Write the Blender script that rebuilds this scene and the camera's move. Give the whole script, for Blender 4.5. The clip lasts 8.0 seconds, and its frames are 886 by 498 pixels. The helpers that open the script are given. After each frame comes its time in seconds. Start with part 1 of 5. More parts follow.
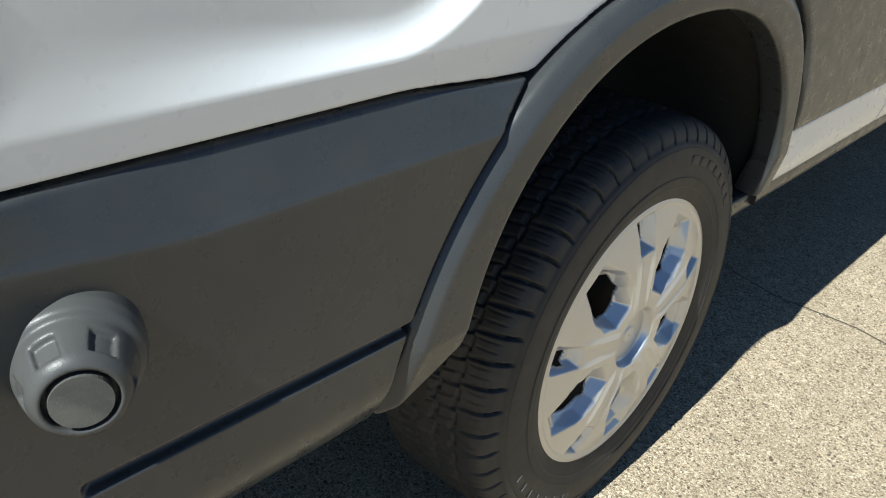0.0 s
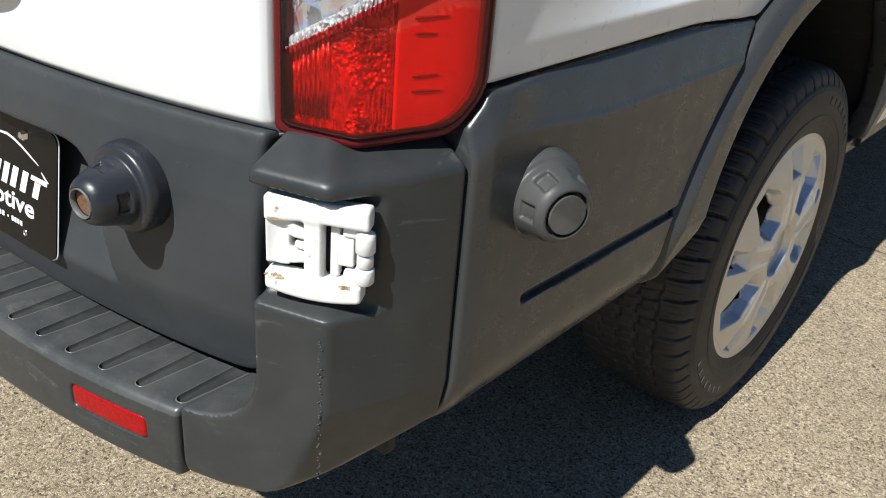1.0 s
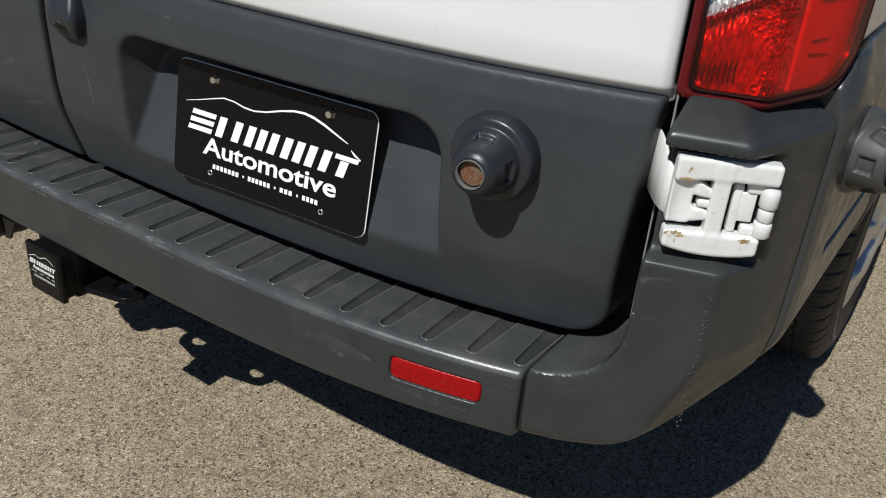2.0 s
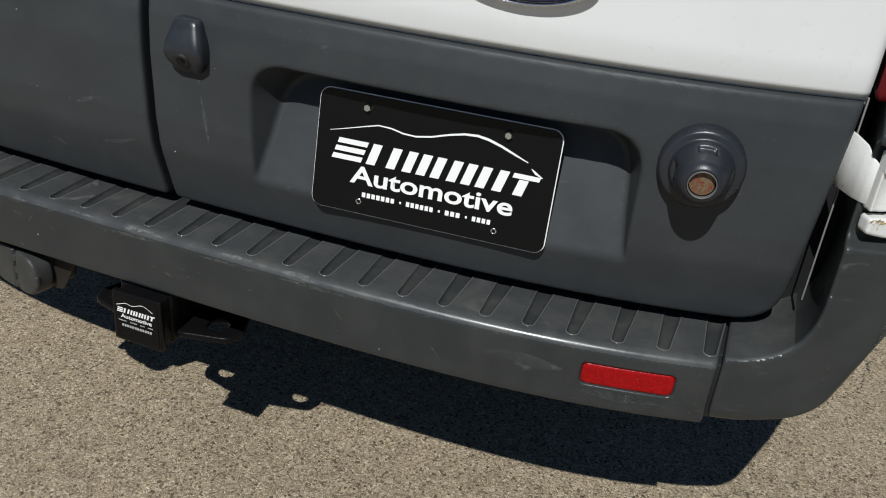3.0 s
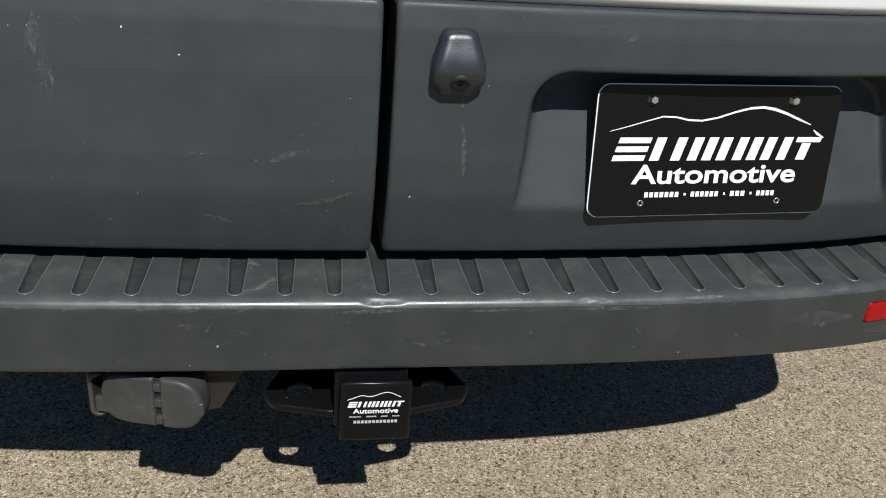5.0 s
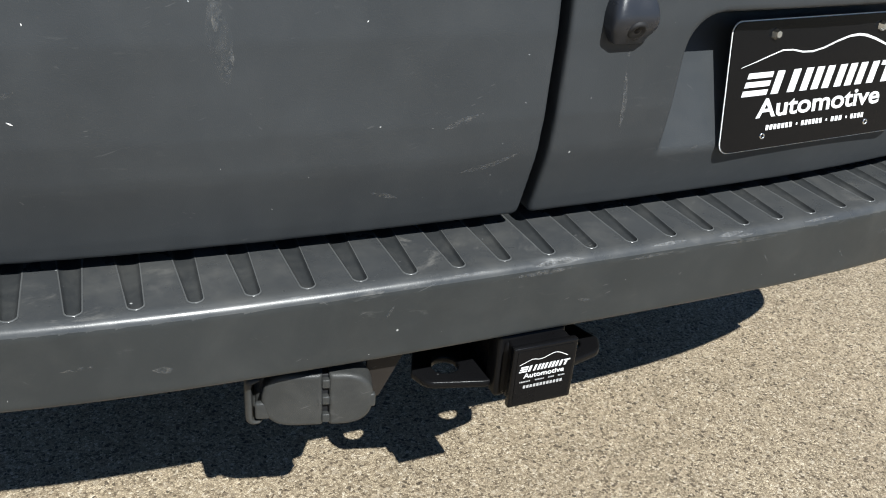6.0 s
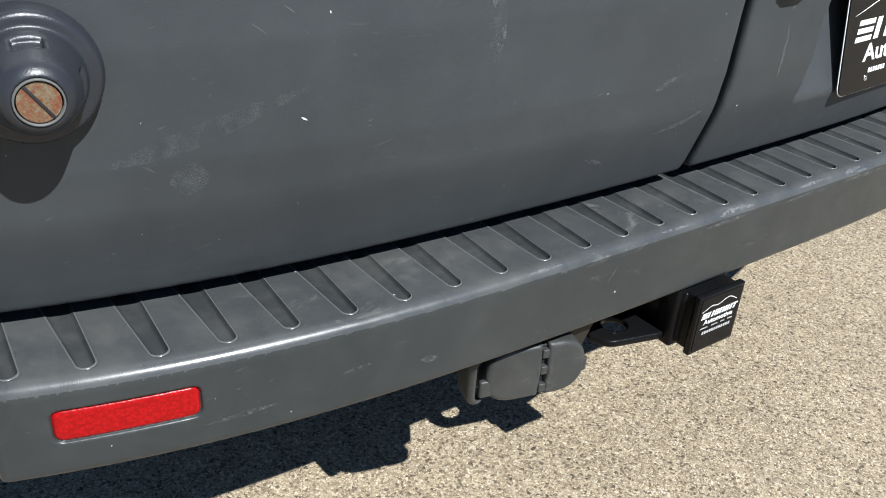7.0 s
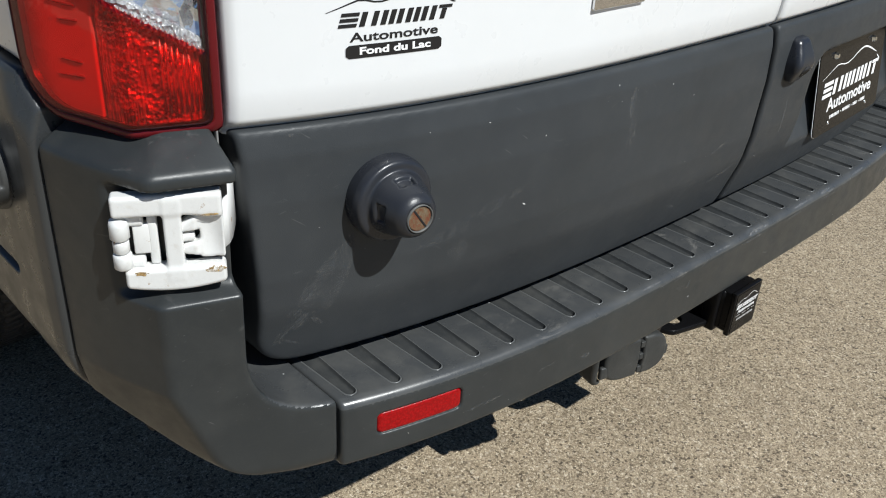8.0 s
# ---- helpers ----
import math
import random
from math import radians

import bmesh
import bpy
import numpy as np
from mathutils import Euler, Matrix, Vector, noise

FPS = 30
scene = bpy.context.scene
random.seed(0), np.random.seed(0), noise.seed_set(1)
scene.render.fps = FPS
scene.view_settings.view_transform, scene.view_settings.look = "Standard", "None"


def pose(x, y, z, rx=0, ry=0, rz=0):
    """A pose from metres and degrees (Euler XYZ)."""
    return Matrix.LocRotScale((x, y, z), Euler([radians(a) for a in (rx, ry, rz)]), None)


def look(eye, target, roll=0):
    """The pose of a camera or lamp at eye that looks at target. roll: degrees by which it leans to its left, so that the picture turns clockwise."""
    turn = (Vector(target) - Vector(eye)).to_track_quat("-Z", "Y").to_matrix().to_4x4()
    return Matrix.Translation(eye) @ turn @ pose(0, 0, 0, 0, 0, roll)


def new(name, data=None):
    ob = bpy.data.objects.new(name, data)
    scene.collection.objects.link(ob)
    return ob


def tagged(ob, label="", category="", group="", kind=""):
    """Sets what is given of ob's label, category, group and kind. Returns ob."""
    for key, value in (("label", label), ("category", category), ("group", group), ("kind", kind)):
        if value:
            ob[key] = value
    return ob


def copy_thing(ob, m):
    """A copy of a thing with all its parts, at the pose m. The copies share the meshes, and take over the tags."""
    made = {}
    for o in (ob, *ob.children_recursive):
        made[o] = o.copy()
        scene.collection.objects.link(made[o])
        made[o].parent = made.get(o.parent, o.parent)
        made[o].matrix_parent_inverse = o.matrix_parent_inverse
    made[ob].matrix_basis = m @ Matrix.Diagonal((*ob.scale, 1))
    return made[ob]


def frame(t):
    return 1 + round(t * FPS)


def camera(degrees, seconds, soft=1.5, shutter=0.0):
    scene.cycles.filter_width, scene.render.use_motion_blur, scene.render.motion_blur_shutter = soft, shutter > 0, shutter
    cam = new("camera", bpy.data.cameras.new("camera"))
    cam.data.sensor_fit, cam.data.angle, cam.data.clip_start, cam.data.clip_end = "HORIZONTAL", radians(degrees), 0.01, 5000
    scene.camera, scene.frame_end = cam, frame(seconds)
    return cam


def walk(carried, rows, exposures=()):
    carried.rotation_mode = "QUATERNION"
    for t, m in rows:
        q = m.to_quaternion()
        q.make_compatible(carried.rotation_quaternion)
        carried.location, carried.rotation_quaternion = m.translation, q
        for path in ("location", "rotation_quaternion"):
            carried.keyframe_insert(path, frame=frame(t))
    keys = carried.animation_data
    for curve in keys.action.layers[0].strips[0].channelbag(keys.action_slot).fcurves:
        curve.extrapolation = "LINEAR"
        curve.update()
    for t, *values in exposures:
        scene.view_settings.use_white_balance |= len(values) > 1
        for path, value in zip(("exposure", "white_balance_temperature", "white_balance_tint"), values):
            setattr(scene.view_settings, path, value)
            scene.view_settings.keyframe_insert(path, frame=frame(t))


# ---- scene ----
cam = camera(53.5, 8.0, soft=1.05)
PATH = [
    (0, (1.503, 0.066, 1.135), (0.379, 1.420, 0.184), 5.8),
    (0.5, (1.52, -0.259, 1.125), (0.403, 1.103, 0.177), 5.3),
    (1, (1.441, -0.419, 1.117), (0.333, 0.96, 0.183), 4.9),
    (1.5, (1.271, -0.555, 1.07), (0.188, 0.828, 0.113), 4.0),
    (2, (1.112, -0.736, 1.084), (0.173, 0.751, 0.131), 5.1),
    (2.2, (1.047, -0.818, 1.099), (0.178, 0.72, 0.16), 5.3),
    (3.3, (0.586, -0.966, 1.08), (0.133, 0.74, 0.14), 6.0),
    (3.5, (0.491, -0.98, 1.076), (0.088, 0.739, 0.136), 5.6),
    (4, (0.261, -1.038, 1.06), (0.04, 0.718, 0.129), 5.5),
    (4.2, (0.201, -1.042, 1.068), (0.084, 0.725, 0.138), 5.5),
    (5.3, (-0.214, -0.854, 0.978), (0.244, 0.856, 0.047), 4.6),
    (5.5, (-0.295, -0.831, 0.964), (0.235, 0.841, 0.002), 4.4),
    (6, (-0.452, -0.794, 0.972), (0.27, 0.803, 0.008), 4.5),
    (6.5, (-0.599, -0.699, 0.935), (0.286, 0.816, -0.024), 4.3),
    (7, (-0.806, -0.619, 0.943), (0.235, 0.78, -0.036), 4.0),
    (7.5, (-1.053, -0.604, 1.025), (0.097, 0.705, 0.043), 3.8),
    (8, (-1.237, -0.633, 1.147), (-0.016, 0.612, 0.167), 3.5),
]
walk(cam, [(t, look(eye, target, roll)) for t, eye, target, roll in PATH],
     exposures=((0.0, 0.97, 6250, 5), (0.5, 1.03, 6450, 8), (1.0, 0.49, 6500, 10), (1.5, 0.05, 6500, 10), (2.0, -0.14, 6500, 10), (3.5, -0.28, 6450, 10),
                (4.0, -0.05, 6450, 10), (5.5, 0.28, 6400, 10), (6.5, 0.78, 6250, 10), (7.0, 0.80, 6200, 10), (7.5, 0.70, 6250, 10), (8.0, 0.14, 6350, 10)))

# ---- world and sun ----
SUN_TO = Vector((0.052, -0.86, 1.0)).normalized()
world = bpy.data.worlds.new("world")
scene.world = world
world.use_nodes = True
wt = world.node_tree
sky = wt.nodes.new("ShaderNodeTexSky")
sky.sky_type = "NISHITA"
sky.sun_disc = False
sky.ozone_density = 9.0
sky.dust_density = 0.1
sky.sun_elevation = math.asin(SUN_TO.z)
sky.sun_rotation = math.atan2(SUN_TO.x, SUN_TO.y)
wt.links.new(sky.outputs[0], wt.nodes["Background"].inputs[0])
wt.nodes["Background"].inputs[1].default_value = 0.047
sun = new("sun", bpy.data.lights.new("sun", "SUN"))
sun.data.energy = 5.0
sun.data.angle = radians(0.5)
sun.data.color = (0.975, 0.985, 0.95)
sun.matrix_world = look(SUN_TO * 30, (0, 0, 0))


# ---- materials ----
def material(name, colour, rough=0.5, metal=0.0, coat=0.0, spec=0.5):
    m = bpy.data.materials.new(name)
    m.use_nodes = True
    b = m.node_tree.nodes["Principled BSDF"]
    b.inputs["Base Color"].default_value = (*colour, 1)
    b.inputs["Roughness"].default_value = rough
    b.inputs["Metallic"].default_value = metal
    b.inputs["Coat Weight"].default_value = coat
    b.inputs["Coat Roughness"].default_value = 0.05
    b.inputs["Specular IOR Level"].default_value = spec
    return m


class Nodes:
    """Short hand for the node tree of one material; textures sit in object space, in metres."""

    def __init__(self, m):
        self.t = m.node_tree
        self.b = self.t.nodes["Principled BSDF"]
        self.co = self.t.nodes.new("ShaderNodeTexCoord").outputs["Object"]

    def link(self, a, b):
        self.t.links.new(a, b)

    def stretch(self, sx, sy, sz, rot=(0, 0, 0)):
        n = self.t.nodes.new("ShaderNodeMapping")
        n.inputs["Scale"].default_value = (sx, sy, sz)
        n.inputs["Rotation"].default_value = rot
        self.link(self.co, n.inputs["Vector"])
        return n.outputs[0]

    def noise(self, scale, detail=3.0, rough=0.5, at=None, dist=0.0):
        n = self.t.nodes.new("ShaderNodeTexNoise")
        n.inputs["Scale"].default_value = scale
        n.inputs["Detail"].default_value = detail
        n.inputs["Roughness"].default_value = rough
        n.inputs["Distortion"].default_value = dist
        self.link(at or self.co, n.inputs["Vector"])
        return n.outputs["Fac"]

    def cells(self, scale, out="Color", feature="F1", at=None):
        n = self.t.nodes.new("ShaderNodeTexVoronoi")
        n.feature = feature
        n.inputs["Scale"].default_value = scale
        self.link(at or self.co, n.inputs["Vector"])
        return n.outputs[out]

    def ramp(self, fac, *stops):
        n = self.t.nodes.new("ShaderNodeValToRGB")
        e = n.color_ramp.elements
        while len(e) < len(stops):
            e.new(0.5)
        for el, (p, c) in zip(e, stops):
            el.position = p
            el.color = (c, c, c, 1) if isinstance(c, (int, float)) else (*c, 1)
        self.link(fac, n.inputs[0])
        return n.outputs[0]

    def mix(self, fac, a, b, blend="MIX"):
        n = self.t.nodes.new("ShaderNodeMix")
        n.data_type = "RGBA"
        n.blend_type = blend
        for i, v in ((0, fac), (6, a), (7, b)):
            if isinstance(v, (int, float)):
                n.inputs[i].default_value = v if i == 0 else (v, v, v, 1)
            elif isinstance(v, tuple):
                n.inputs[i].default_value = (*v, 1)
            else:
                self.link(v, n.inputs[i])
        return n.outputs[2]

    def maths(self, op, a, b):
        n = self.t.nodes.new("ShaderNodeMath")
        n.operation = op
        for i, v in ((0, a), (1, b)):
            if isinstance(v, (int, float)):
                n.inputs[i].default_value = v
            else:
                self.link(v, n.inputs[i])
        return n.outputs[0]

    def bump(self, height, dist, strength=1.0, under=None):
        n = self.t.nodes.new("ShaderNodeBump")
        n.inputs["Distance"].default_value = dist
        n.inputs["Strength"].default_value = strength
        self.link(height, n.inputs["Height"])
        if under is not None:
            self.link(under, n.inputs["Normal"])
        self.link(n.outputs[0], self.b.inputs["Normal"])
        return n.outputs[0]

    def colour(self, c):
        self.link(c, self.b.inputs["Base Color"])

    def rough(self, c):
        self.link(c, self.b.inputs["Roughness"])


def plastic(name, base, scuffs, rough=0.42, pale=(0.13, 0.13, 0.125), grain=0.35, spec=0.28, dust=0.0):
    """Moulded grey bumper plastic: fine grain, dusty clouds, rub marks, pale chips."""
    m = material(name, base, rough, spec=spec)
    n = Nodes(m)
    cloud = n.ramp(n.noise(5.0, 4, 0.6), (0.35, 0.0), (0.75, 1.0))
    col = n.mix(n.maths("MULTIPLY", cloud, 0.35), base, tuple(min(1, 1.7 * v + 0.006) for v in base))
    streak = n.ramp(n.noise(14.0, 5, 0.7, n.stretch(1, 1, 4.0, (0.3, 0.5, 0.2)), 0.6), (0.66 - 0.035 * min(scuffs, 2.2), 0.0), (0.8 - 0.035 * min(scuffs, 2.2), 1.0))
    patch = n.ramp(n.noise(4.0, 2), (0.5 - 0.04 * min(scuffs, 2.2), 0.0), (0.62, 1.0))
    rub = n.maths("MULTIPLY", n.maths("MULTIPLY", streak, patch), 0.5 * scuffs)
    col = n.mix(rub, col, pale)
    chip = n.ramp(n.cells(22.0, "Distance"), (0.02, 1.0), (0.034, 0.0))
    rare = n.ramp(n.noise(9.0, 2), (0.52, 0.0), (0.54, 1.0))
    col = n.mix(n.maths("MULTIPLY", n.maths("MULTIPLY", chip, rare), 0.8 * min(scuffs, 1)), col, (0.45, 0.46, 0.45))
    for turn, salt in (((0.3, 0.9, 0.2), 13.0), ((-0.4, -1.2, 0.6), 17.0), ((0.2, 1.9, 0.9), 11.0)):
        tilted = n.t.nodes.new("ShaderNodeMapping")
        tilted.inputs["Rotation"].default_value = turn
        n.link(n.co, tilted.inputs["Vector"])
        drawn = n.t.nodes.new("ShaderNodeMapping")
        drawn.inputs["Scale"].default_value = (420, 420, 26)
        n.link(tilted.outputs[0], drawn.inputs["Vector"])
        hair = n.ramp(n.noise(1.0, 1, 0.5, drawn.outputs[0]), (0.72, 0.0), (0.78, 1.0))
        where = n.ramp(n.noise(salt, 3, 0.6), (0.56, 0.0), (0.66, 1.0))
        col = n.mix(n.maths("MULTIPLY", n.maths("MULTIPLY", hair, where), 0.38 * min(scuffs, 1.4)), col, (0.16, 0.16, 0.155))
    if dust:
        grit = n.ramp(n.noise(520.0, 3, 0.7), (0.56, 0.0), (0.70, 1.0))
        lies = n.ramp(n.noise(11.0, 5, 0.7), (0.40, 0.15), (0.65, 1.0))
        col = n.mix(n.maths("MULTIPLY", n.maths("MULTIPLY", grit, lies), 0.4 * dust), col, (0.20, 0.195, 0.18))
        film = n.ramp(n.noise(15.0, 6, 0.65, None, 0.4), (0.44, 0.0), (0.74, 1.0))
        col = n.mix(n.maths("MULTIPLY", film, 1.1 * dust), col, (0.125, 0.122, 0.110))
    n.colour(col)
    n.rough(n.ramp(n.noise(30.0, 4, 0.6), (0.3, rough - 0.08), (0.7, rough + 0.1)))
    n.bump(n.noise(900.0, 2), 0.0004, grain)
    return m


CLAD = (0.035, 0.0385, 0.0415)
M_CLAD = plastic("grey_cladding", CLAD, 0.75, 0.46, spec=0.24, dust=0.05)
M_BUMPER = plastic("grey_bumper", (0.0235, 0.0265, 0.0275), 1.1, 0.37, spec=0.40, dust=0.09, grain=0.16)
# paler than the bumper: wear, plus sky sheen added to the base colour
M_STEP = plastic("worn_step", (0.043, 0.0455, 0.047), 2.2, 0.30, (0.15, 0.145, 0.135), grain=0.15, spec=0.55, dust=0.36)
M_SIDE = plastic("side_cladding", (0.031, 0.033, 0.034), 0.0, 0.30, grain=0.06)
M_SIDE.node_tree.nodes["Principled BSDF"].inputs["Specular IOR Level"].default_value = 0.52
M_CONE = plastic("rubber_stop", (0.018, 0.020, 0.025), 0.3, 0.32, spec=0.45)
M_SIDECONE = plastic("grey_stop", (0.050, 0.051, 0.050), 0.3, 0.40, dust=0.12)
M_SOCKET = plastic("socket_plastic", (0.033, 0.034, 0.033), 1.4, 0.42, grain=0.6, dust=0.2)
M_BLACK = material("black_inside", (0.008, 0.008, 0.009), 0.7)


def white_paint():
    m = material("white_paint", (0.79, 0.79, 0.78), 0.3, coat=0.6)
    n = Nodes(m)
    dust = n.ramp(n.noise(6.0, 5, 0.65), (0.4, 0.0), (0.8, 1.0))
    n.colour(n.mix(n.maths("MULTIPLY", dust, 0.25), (0.73, 0.74, 0.74), (0.63, 0.63, 0.61)))
    n.rough(n.ramp(n.noise(40.0, 3), (0.3, 0.26), (0.7, 0.36)))
    n.bump(n.noise(220.0, 2), 0.0002, 0.2)
    return m


def hinge_paint():
    m = material("chipped_white_paint", (0.66, 0.66, 0.64), 0.35)
    n = Nodes(m)
    rust = n.ramp(n.noise(48.0, 6, 0.75), (0.635, 0.0), (0.69, 1.0))
    grime = n.ramp(n.noise(120.0, 4, 0.7), (0.55, 0.0), (0.75, 1.0))
    c = n.mix(n.maths("MULTIPLY", grime, 0.35), (0.68, 0.68, 0.66), (0.45, 0.40, 0.33))
    n.colour(n.mix(rust, c, (0.30, 0.17, 0.06)))
    n.bump(n.noise(300.0, 3), 0.0004, 0.3)
    return m


def stain_mat():
    """Rust bleeding through paint, broken up at its edges."""
    m = material("bleeding_rust", (0.30, 0.17, 0.06), 0.75)
    n = Nodes(m)
    n.colour(n.ramp(n.noise(170.0, 4, 0.7), (0.35, (0.52, 0.38, 0.16)), (0.6, (0.28, 0.155, 0.045))))
    n.link(n.ramp(n.noise(95.0, 5, 0.7), (0.42, 0.0), (0.58, 0.9)), n.b.inputs["Alpha"])
    return m


def ground_mat():
    m = material("exposed_aggregate", (0.25, 0.22, 0.17), 0.85, spec=0.25)
    n = Nodes(m)
    fine = n.t.nodes.new("ShaderNodeSeparateColor")
    n.link(n.cells(310.0), fine.inputs[0])
    grains = n.ramp(fine.outputs[0], (0.0, (0.115, 0.094, 0.070)), (0.12, (0.215, 0.179, 0.130)), (0.3, (0.31, 0.264, 0.194)),
                    (0.7, (0.40, 0.346, 0.258)), (0.93, (0.49, 0.432, 0.330)), (1.0, (0.60, 0.55, 0.45)))
    big = n.t.nodes.new("ShaderNodeSeparateColor")
    n.link(n.cells(210.0), big.inputs[0])
    stones = n.ramp(big.outputs[1], (0.0, (0.05, 0.042, 0.034)), (0.3, (0.12, 0.098, 0.075)), (0.42, (0.36, 0.315, 0.245)), (1.0, (0.62, 0.57, 0.47)))
    pick = n.ramp(big.outputs[0], (0.86, 0.0), (0.88, 1.0))
    c = n.mix(n.maths("MULTIPLY", pick, 0.85), grains, stones)
    # shade in the gaps between grains, multiplied into the colour
    gap = n.ramp(n.cells(310.0, "Distance", "DISTANCE_TO_EDGE"), (0.0, 0.38), (0.14, 1.0))
    c = n.mix(0.85, c, gap, "MULTIPLY")
    tone = n.ramp(n.noise(1.6, 5, 0.6), (0.3, (1.0, 0.935, 0.862)), (0.7, (1.24, 1.155, 1.06)))
    patch = n.ramp(n.noise(28.0, 4, 0.65), (0.3, 0.84), (0.7, 1.1))
    n.colour(n.mix(1.0, n.mix(1.0, c, tone, "MULTIPLY"), patch, "MULTIPLY"))
    h = n.maths("ADD", n.cells(310.0, "Distance", "DISTANCE_TO_EDGE"), n.maths("MULTIPLY", n.noise(420.0, 3, 0.6), 0.5))
    n.bump(h, 0.003, 0.62)
    return m


def rust_mat():
    m = material("rusty_bolt", (0.3, 0.16, 0.08), 0.7)
    n = Nodes(m)
    n.colour(n.ramp(n.noise(260.0, 5, 0.7), (0.36, (0.16, 0.13, 0.085)), (0.48, (0.13, 0.075, 0.036)), (0.6, (0.14, 0.035, 0.014))))
    n.bump(n.noise(400.0, 4), 0.0008, 0.8)
    return m


def tyre_mat():
    m = material("tyre_rubber", (0.022, 0.021, 0.02), 0.62)
    n = Nodes(m)
    dust = n.ramp(n.noise(26.0, 5, 0.65), (0.42, 0.0), (0.72, 1.0))
    n.colour(n.mix(n.maths("MULTIPLY", dust, 0.32), (0.021, 0.020, 0.019), (0.080, 0.066, 0.052)))
    n.bump(n.noise(300.0, 3), 0.0008, 0.4)
    return m


def hub_mat():
    m = material("silver_hubcap", (0.55, 0.55, 0.55), 0.3, 0.8)
    n = Nodes(m)
    dust = n.ramp(n.noise(14.0, 4, 0.55), (0.35, 0.0), (0.8, 1.0))
    n.colour(n.mix(n.maths("MULTIPLY", dust, 0.25), (0.60, 0.60, 0.60), (0.52, 0.49, 0.45)))
    n.rough(n.ramp(n.noise(20.0, 3), (0.3, 0.34), (0.7, 0.40)))
    return m


def lens_mat(name, tint, gloss_rough=0.06):
    """A clear moulded lens: tinted see-through plastic with a glossy face."""
    m = bpy.data.materials.new(name)
    m.use_nodes = True
    t = m.node_tree
    t.nodes.clear()
    out = t.nodes.new("ShaderNodeOutputMaterial")
    mix = t.nodes.new("ShaderNodeMixShader")
    see = t.nodes.new("ShaderNodeBsdfTransparent")
    gl = t.nodes.new("ShaderNodeBsdfGlossy")
    fr = t.nodes.new("ShaderNodeFresnel")
    fr.inputs[0].default_value = 1.5
    see.inputs[0].default_value = (*tint, 1)
    gl.inputs["Roughness"].default_value = gloss_rough
    low = t.nodes.new("ShaderNodeMath")
    low.operation = "MINIMUM"
    low.inputs[1].default_value = 0.12
    t.links.new(fr.outputs[0], low.inputs[0])
    t.links.new(low.outputs[0], mix.inputs[0])
    t.links.new(see.outputs[0], mix.inputs[1])
    t.links.new(gl.outputs[0], mix.inputs[2])
    t.links.new(mix.outputs[0], out.inputs[0])
    return m


def lamp_inside():
    """Silvered plastic with fine fluting and broken facets."""
    m = material("lamp_reflector", (0.9, 0.9, 0.9), 0.16, 0.42)
    n = Nodes(m)
    flutes = n.cells(310.0, "Distance", at=n.stretch(1, 1, 0.22))
    facets = n.cells(230.0, "Distance")
    zone = n.ramp(n.noise(18.0, 2), (0.45, 0.0), (0.55, 1.0))
    h = n.mix(zone, flutes, facets)
    n.bump(h, 0.009, 0.8)
    # dark patches and glints of the reflector imitated by noise in its colour
    c = n.ramp(n.noise(26.0, 4, 0.6), (0.30, 0.45), (0.56, 1.0))
    spark = n.ramp(n.noise(170.0, 3, 0.7), (0.30, 0.5), (0.55, 1.0))
    n.colour(n.mix(1.0, c, spark, "MULTIPLY"))
    return m


def facet_mat():
    """Broad bright facets behind the clear lens, with rosy reflected light painted into the colour."""
    m = material("clear_reflector", (0.85, 0.86, 0.88), 0.10, 0.75)
    n = Nodes(m)
    broad = n.cells(62.0, "Distance", at=n.stretch(1, 1, 0.7))
    n.bump(n.maths("ADD", broad, n.maths("MULTIPLY", n.noise(90.0, 2), 0.25)), 0.012, 0.7)
    rosy = n.ramp(n.noise(42.0, 2), (0.58, 0.0), (0.66, 1.0))
    n.colour(n.mix(n.maths("MULTIPLY", rosy, 0.6), (0.80, 0.83, 0.87), (0.62, 0.16, 0.16)))
    return m


def reflex_mat():
    m = material("red_reflex", (0.4, 0.005, 0.008), 0.3, spec=0.2)
    n = Nodes(m)
    hx = n.cells(310.0, "Distance")
    n.colour(n.ramp(hx, (0.0, (0.40, 0.005, 0.007)), (0.7, (0.25, 0.003, 0.004))))
    n.bump(hx, 0.0008, 0.25)
    return m


M_WHITE = white_paint()
M_HINGE = hinge_paint()
M_STAIN = stain_mat()
M_GROUND = ground_mat()
M_RUST = rust_mat()
M_TYRE = tyre_mat()
M_HUB = hub_mat()
M_RED = lens_mat("red_lens", (0.97, 0.060, 0.042))
M_CLEAR = lens_mat("clear_lens", (0.93, 0.93, 0.93))
M_LAMP = lamp_inside()
M_FACET = facet_mat()
M_LAMPSIDE = plastic("smooth_reflector", (0.62, 0.62, 0.62), 0.7, 0.3, (0.3, 0.3, 0.3), spec=0.5)
M_FLUTE = material("bright_chrome_flute", (0.92, 0.92, 0.92), 0.16, 0.85)
M_RIM = material("dark_red_trim", (0.10, 0.004, 0.007), 0.25, spec=0.35)
M_SEAL = material("black_lens_seal", (0.018, 0.003, 0.004), 0.6, spec=0.12)
M_RIB = material("red_rib", (0.30, 0.012, 0.012), 0.4)
M_REFLEX = reflex_mat()
M_PLATE = material("black_plate", (0.005, 0.005, 0.0055), 0.2, spec=0.18)
M_INKW = material("white_print", (0.85, 0.85, 0.84), 0.35)
M_INKG = material("worn_white_print", (0.42, 0.42, 0.42), 0.4)
M_INKK = material("black_vinyl", (0.012, 0.012, 0.013), 0.35)
M_STEEL = material("zinc_bolt", (0.75, 0.75, 0.73), 0.22, 1.0)
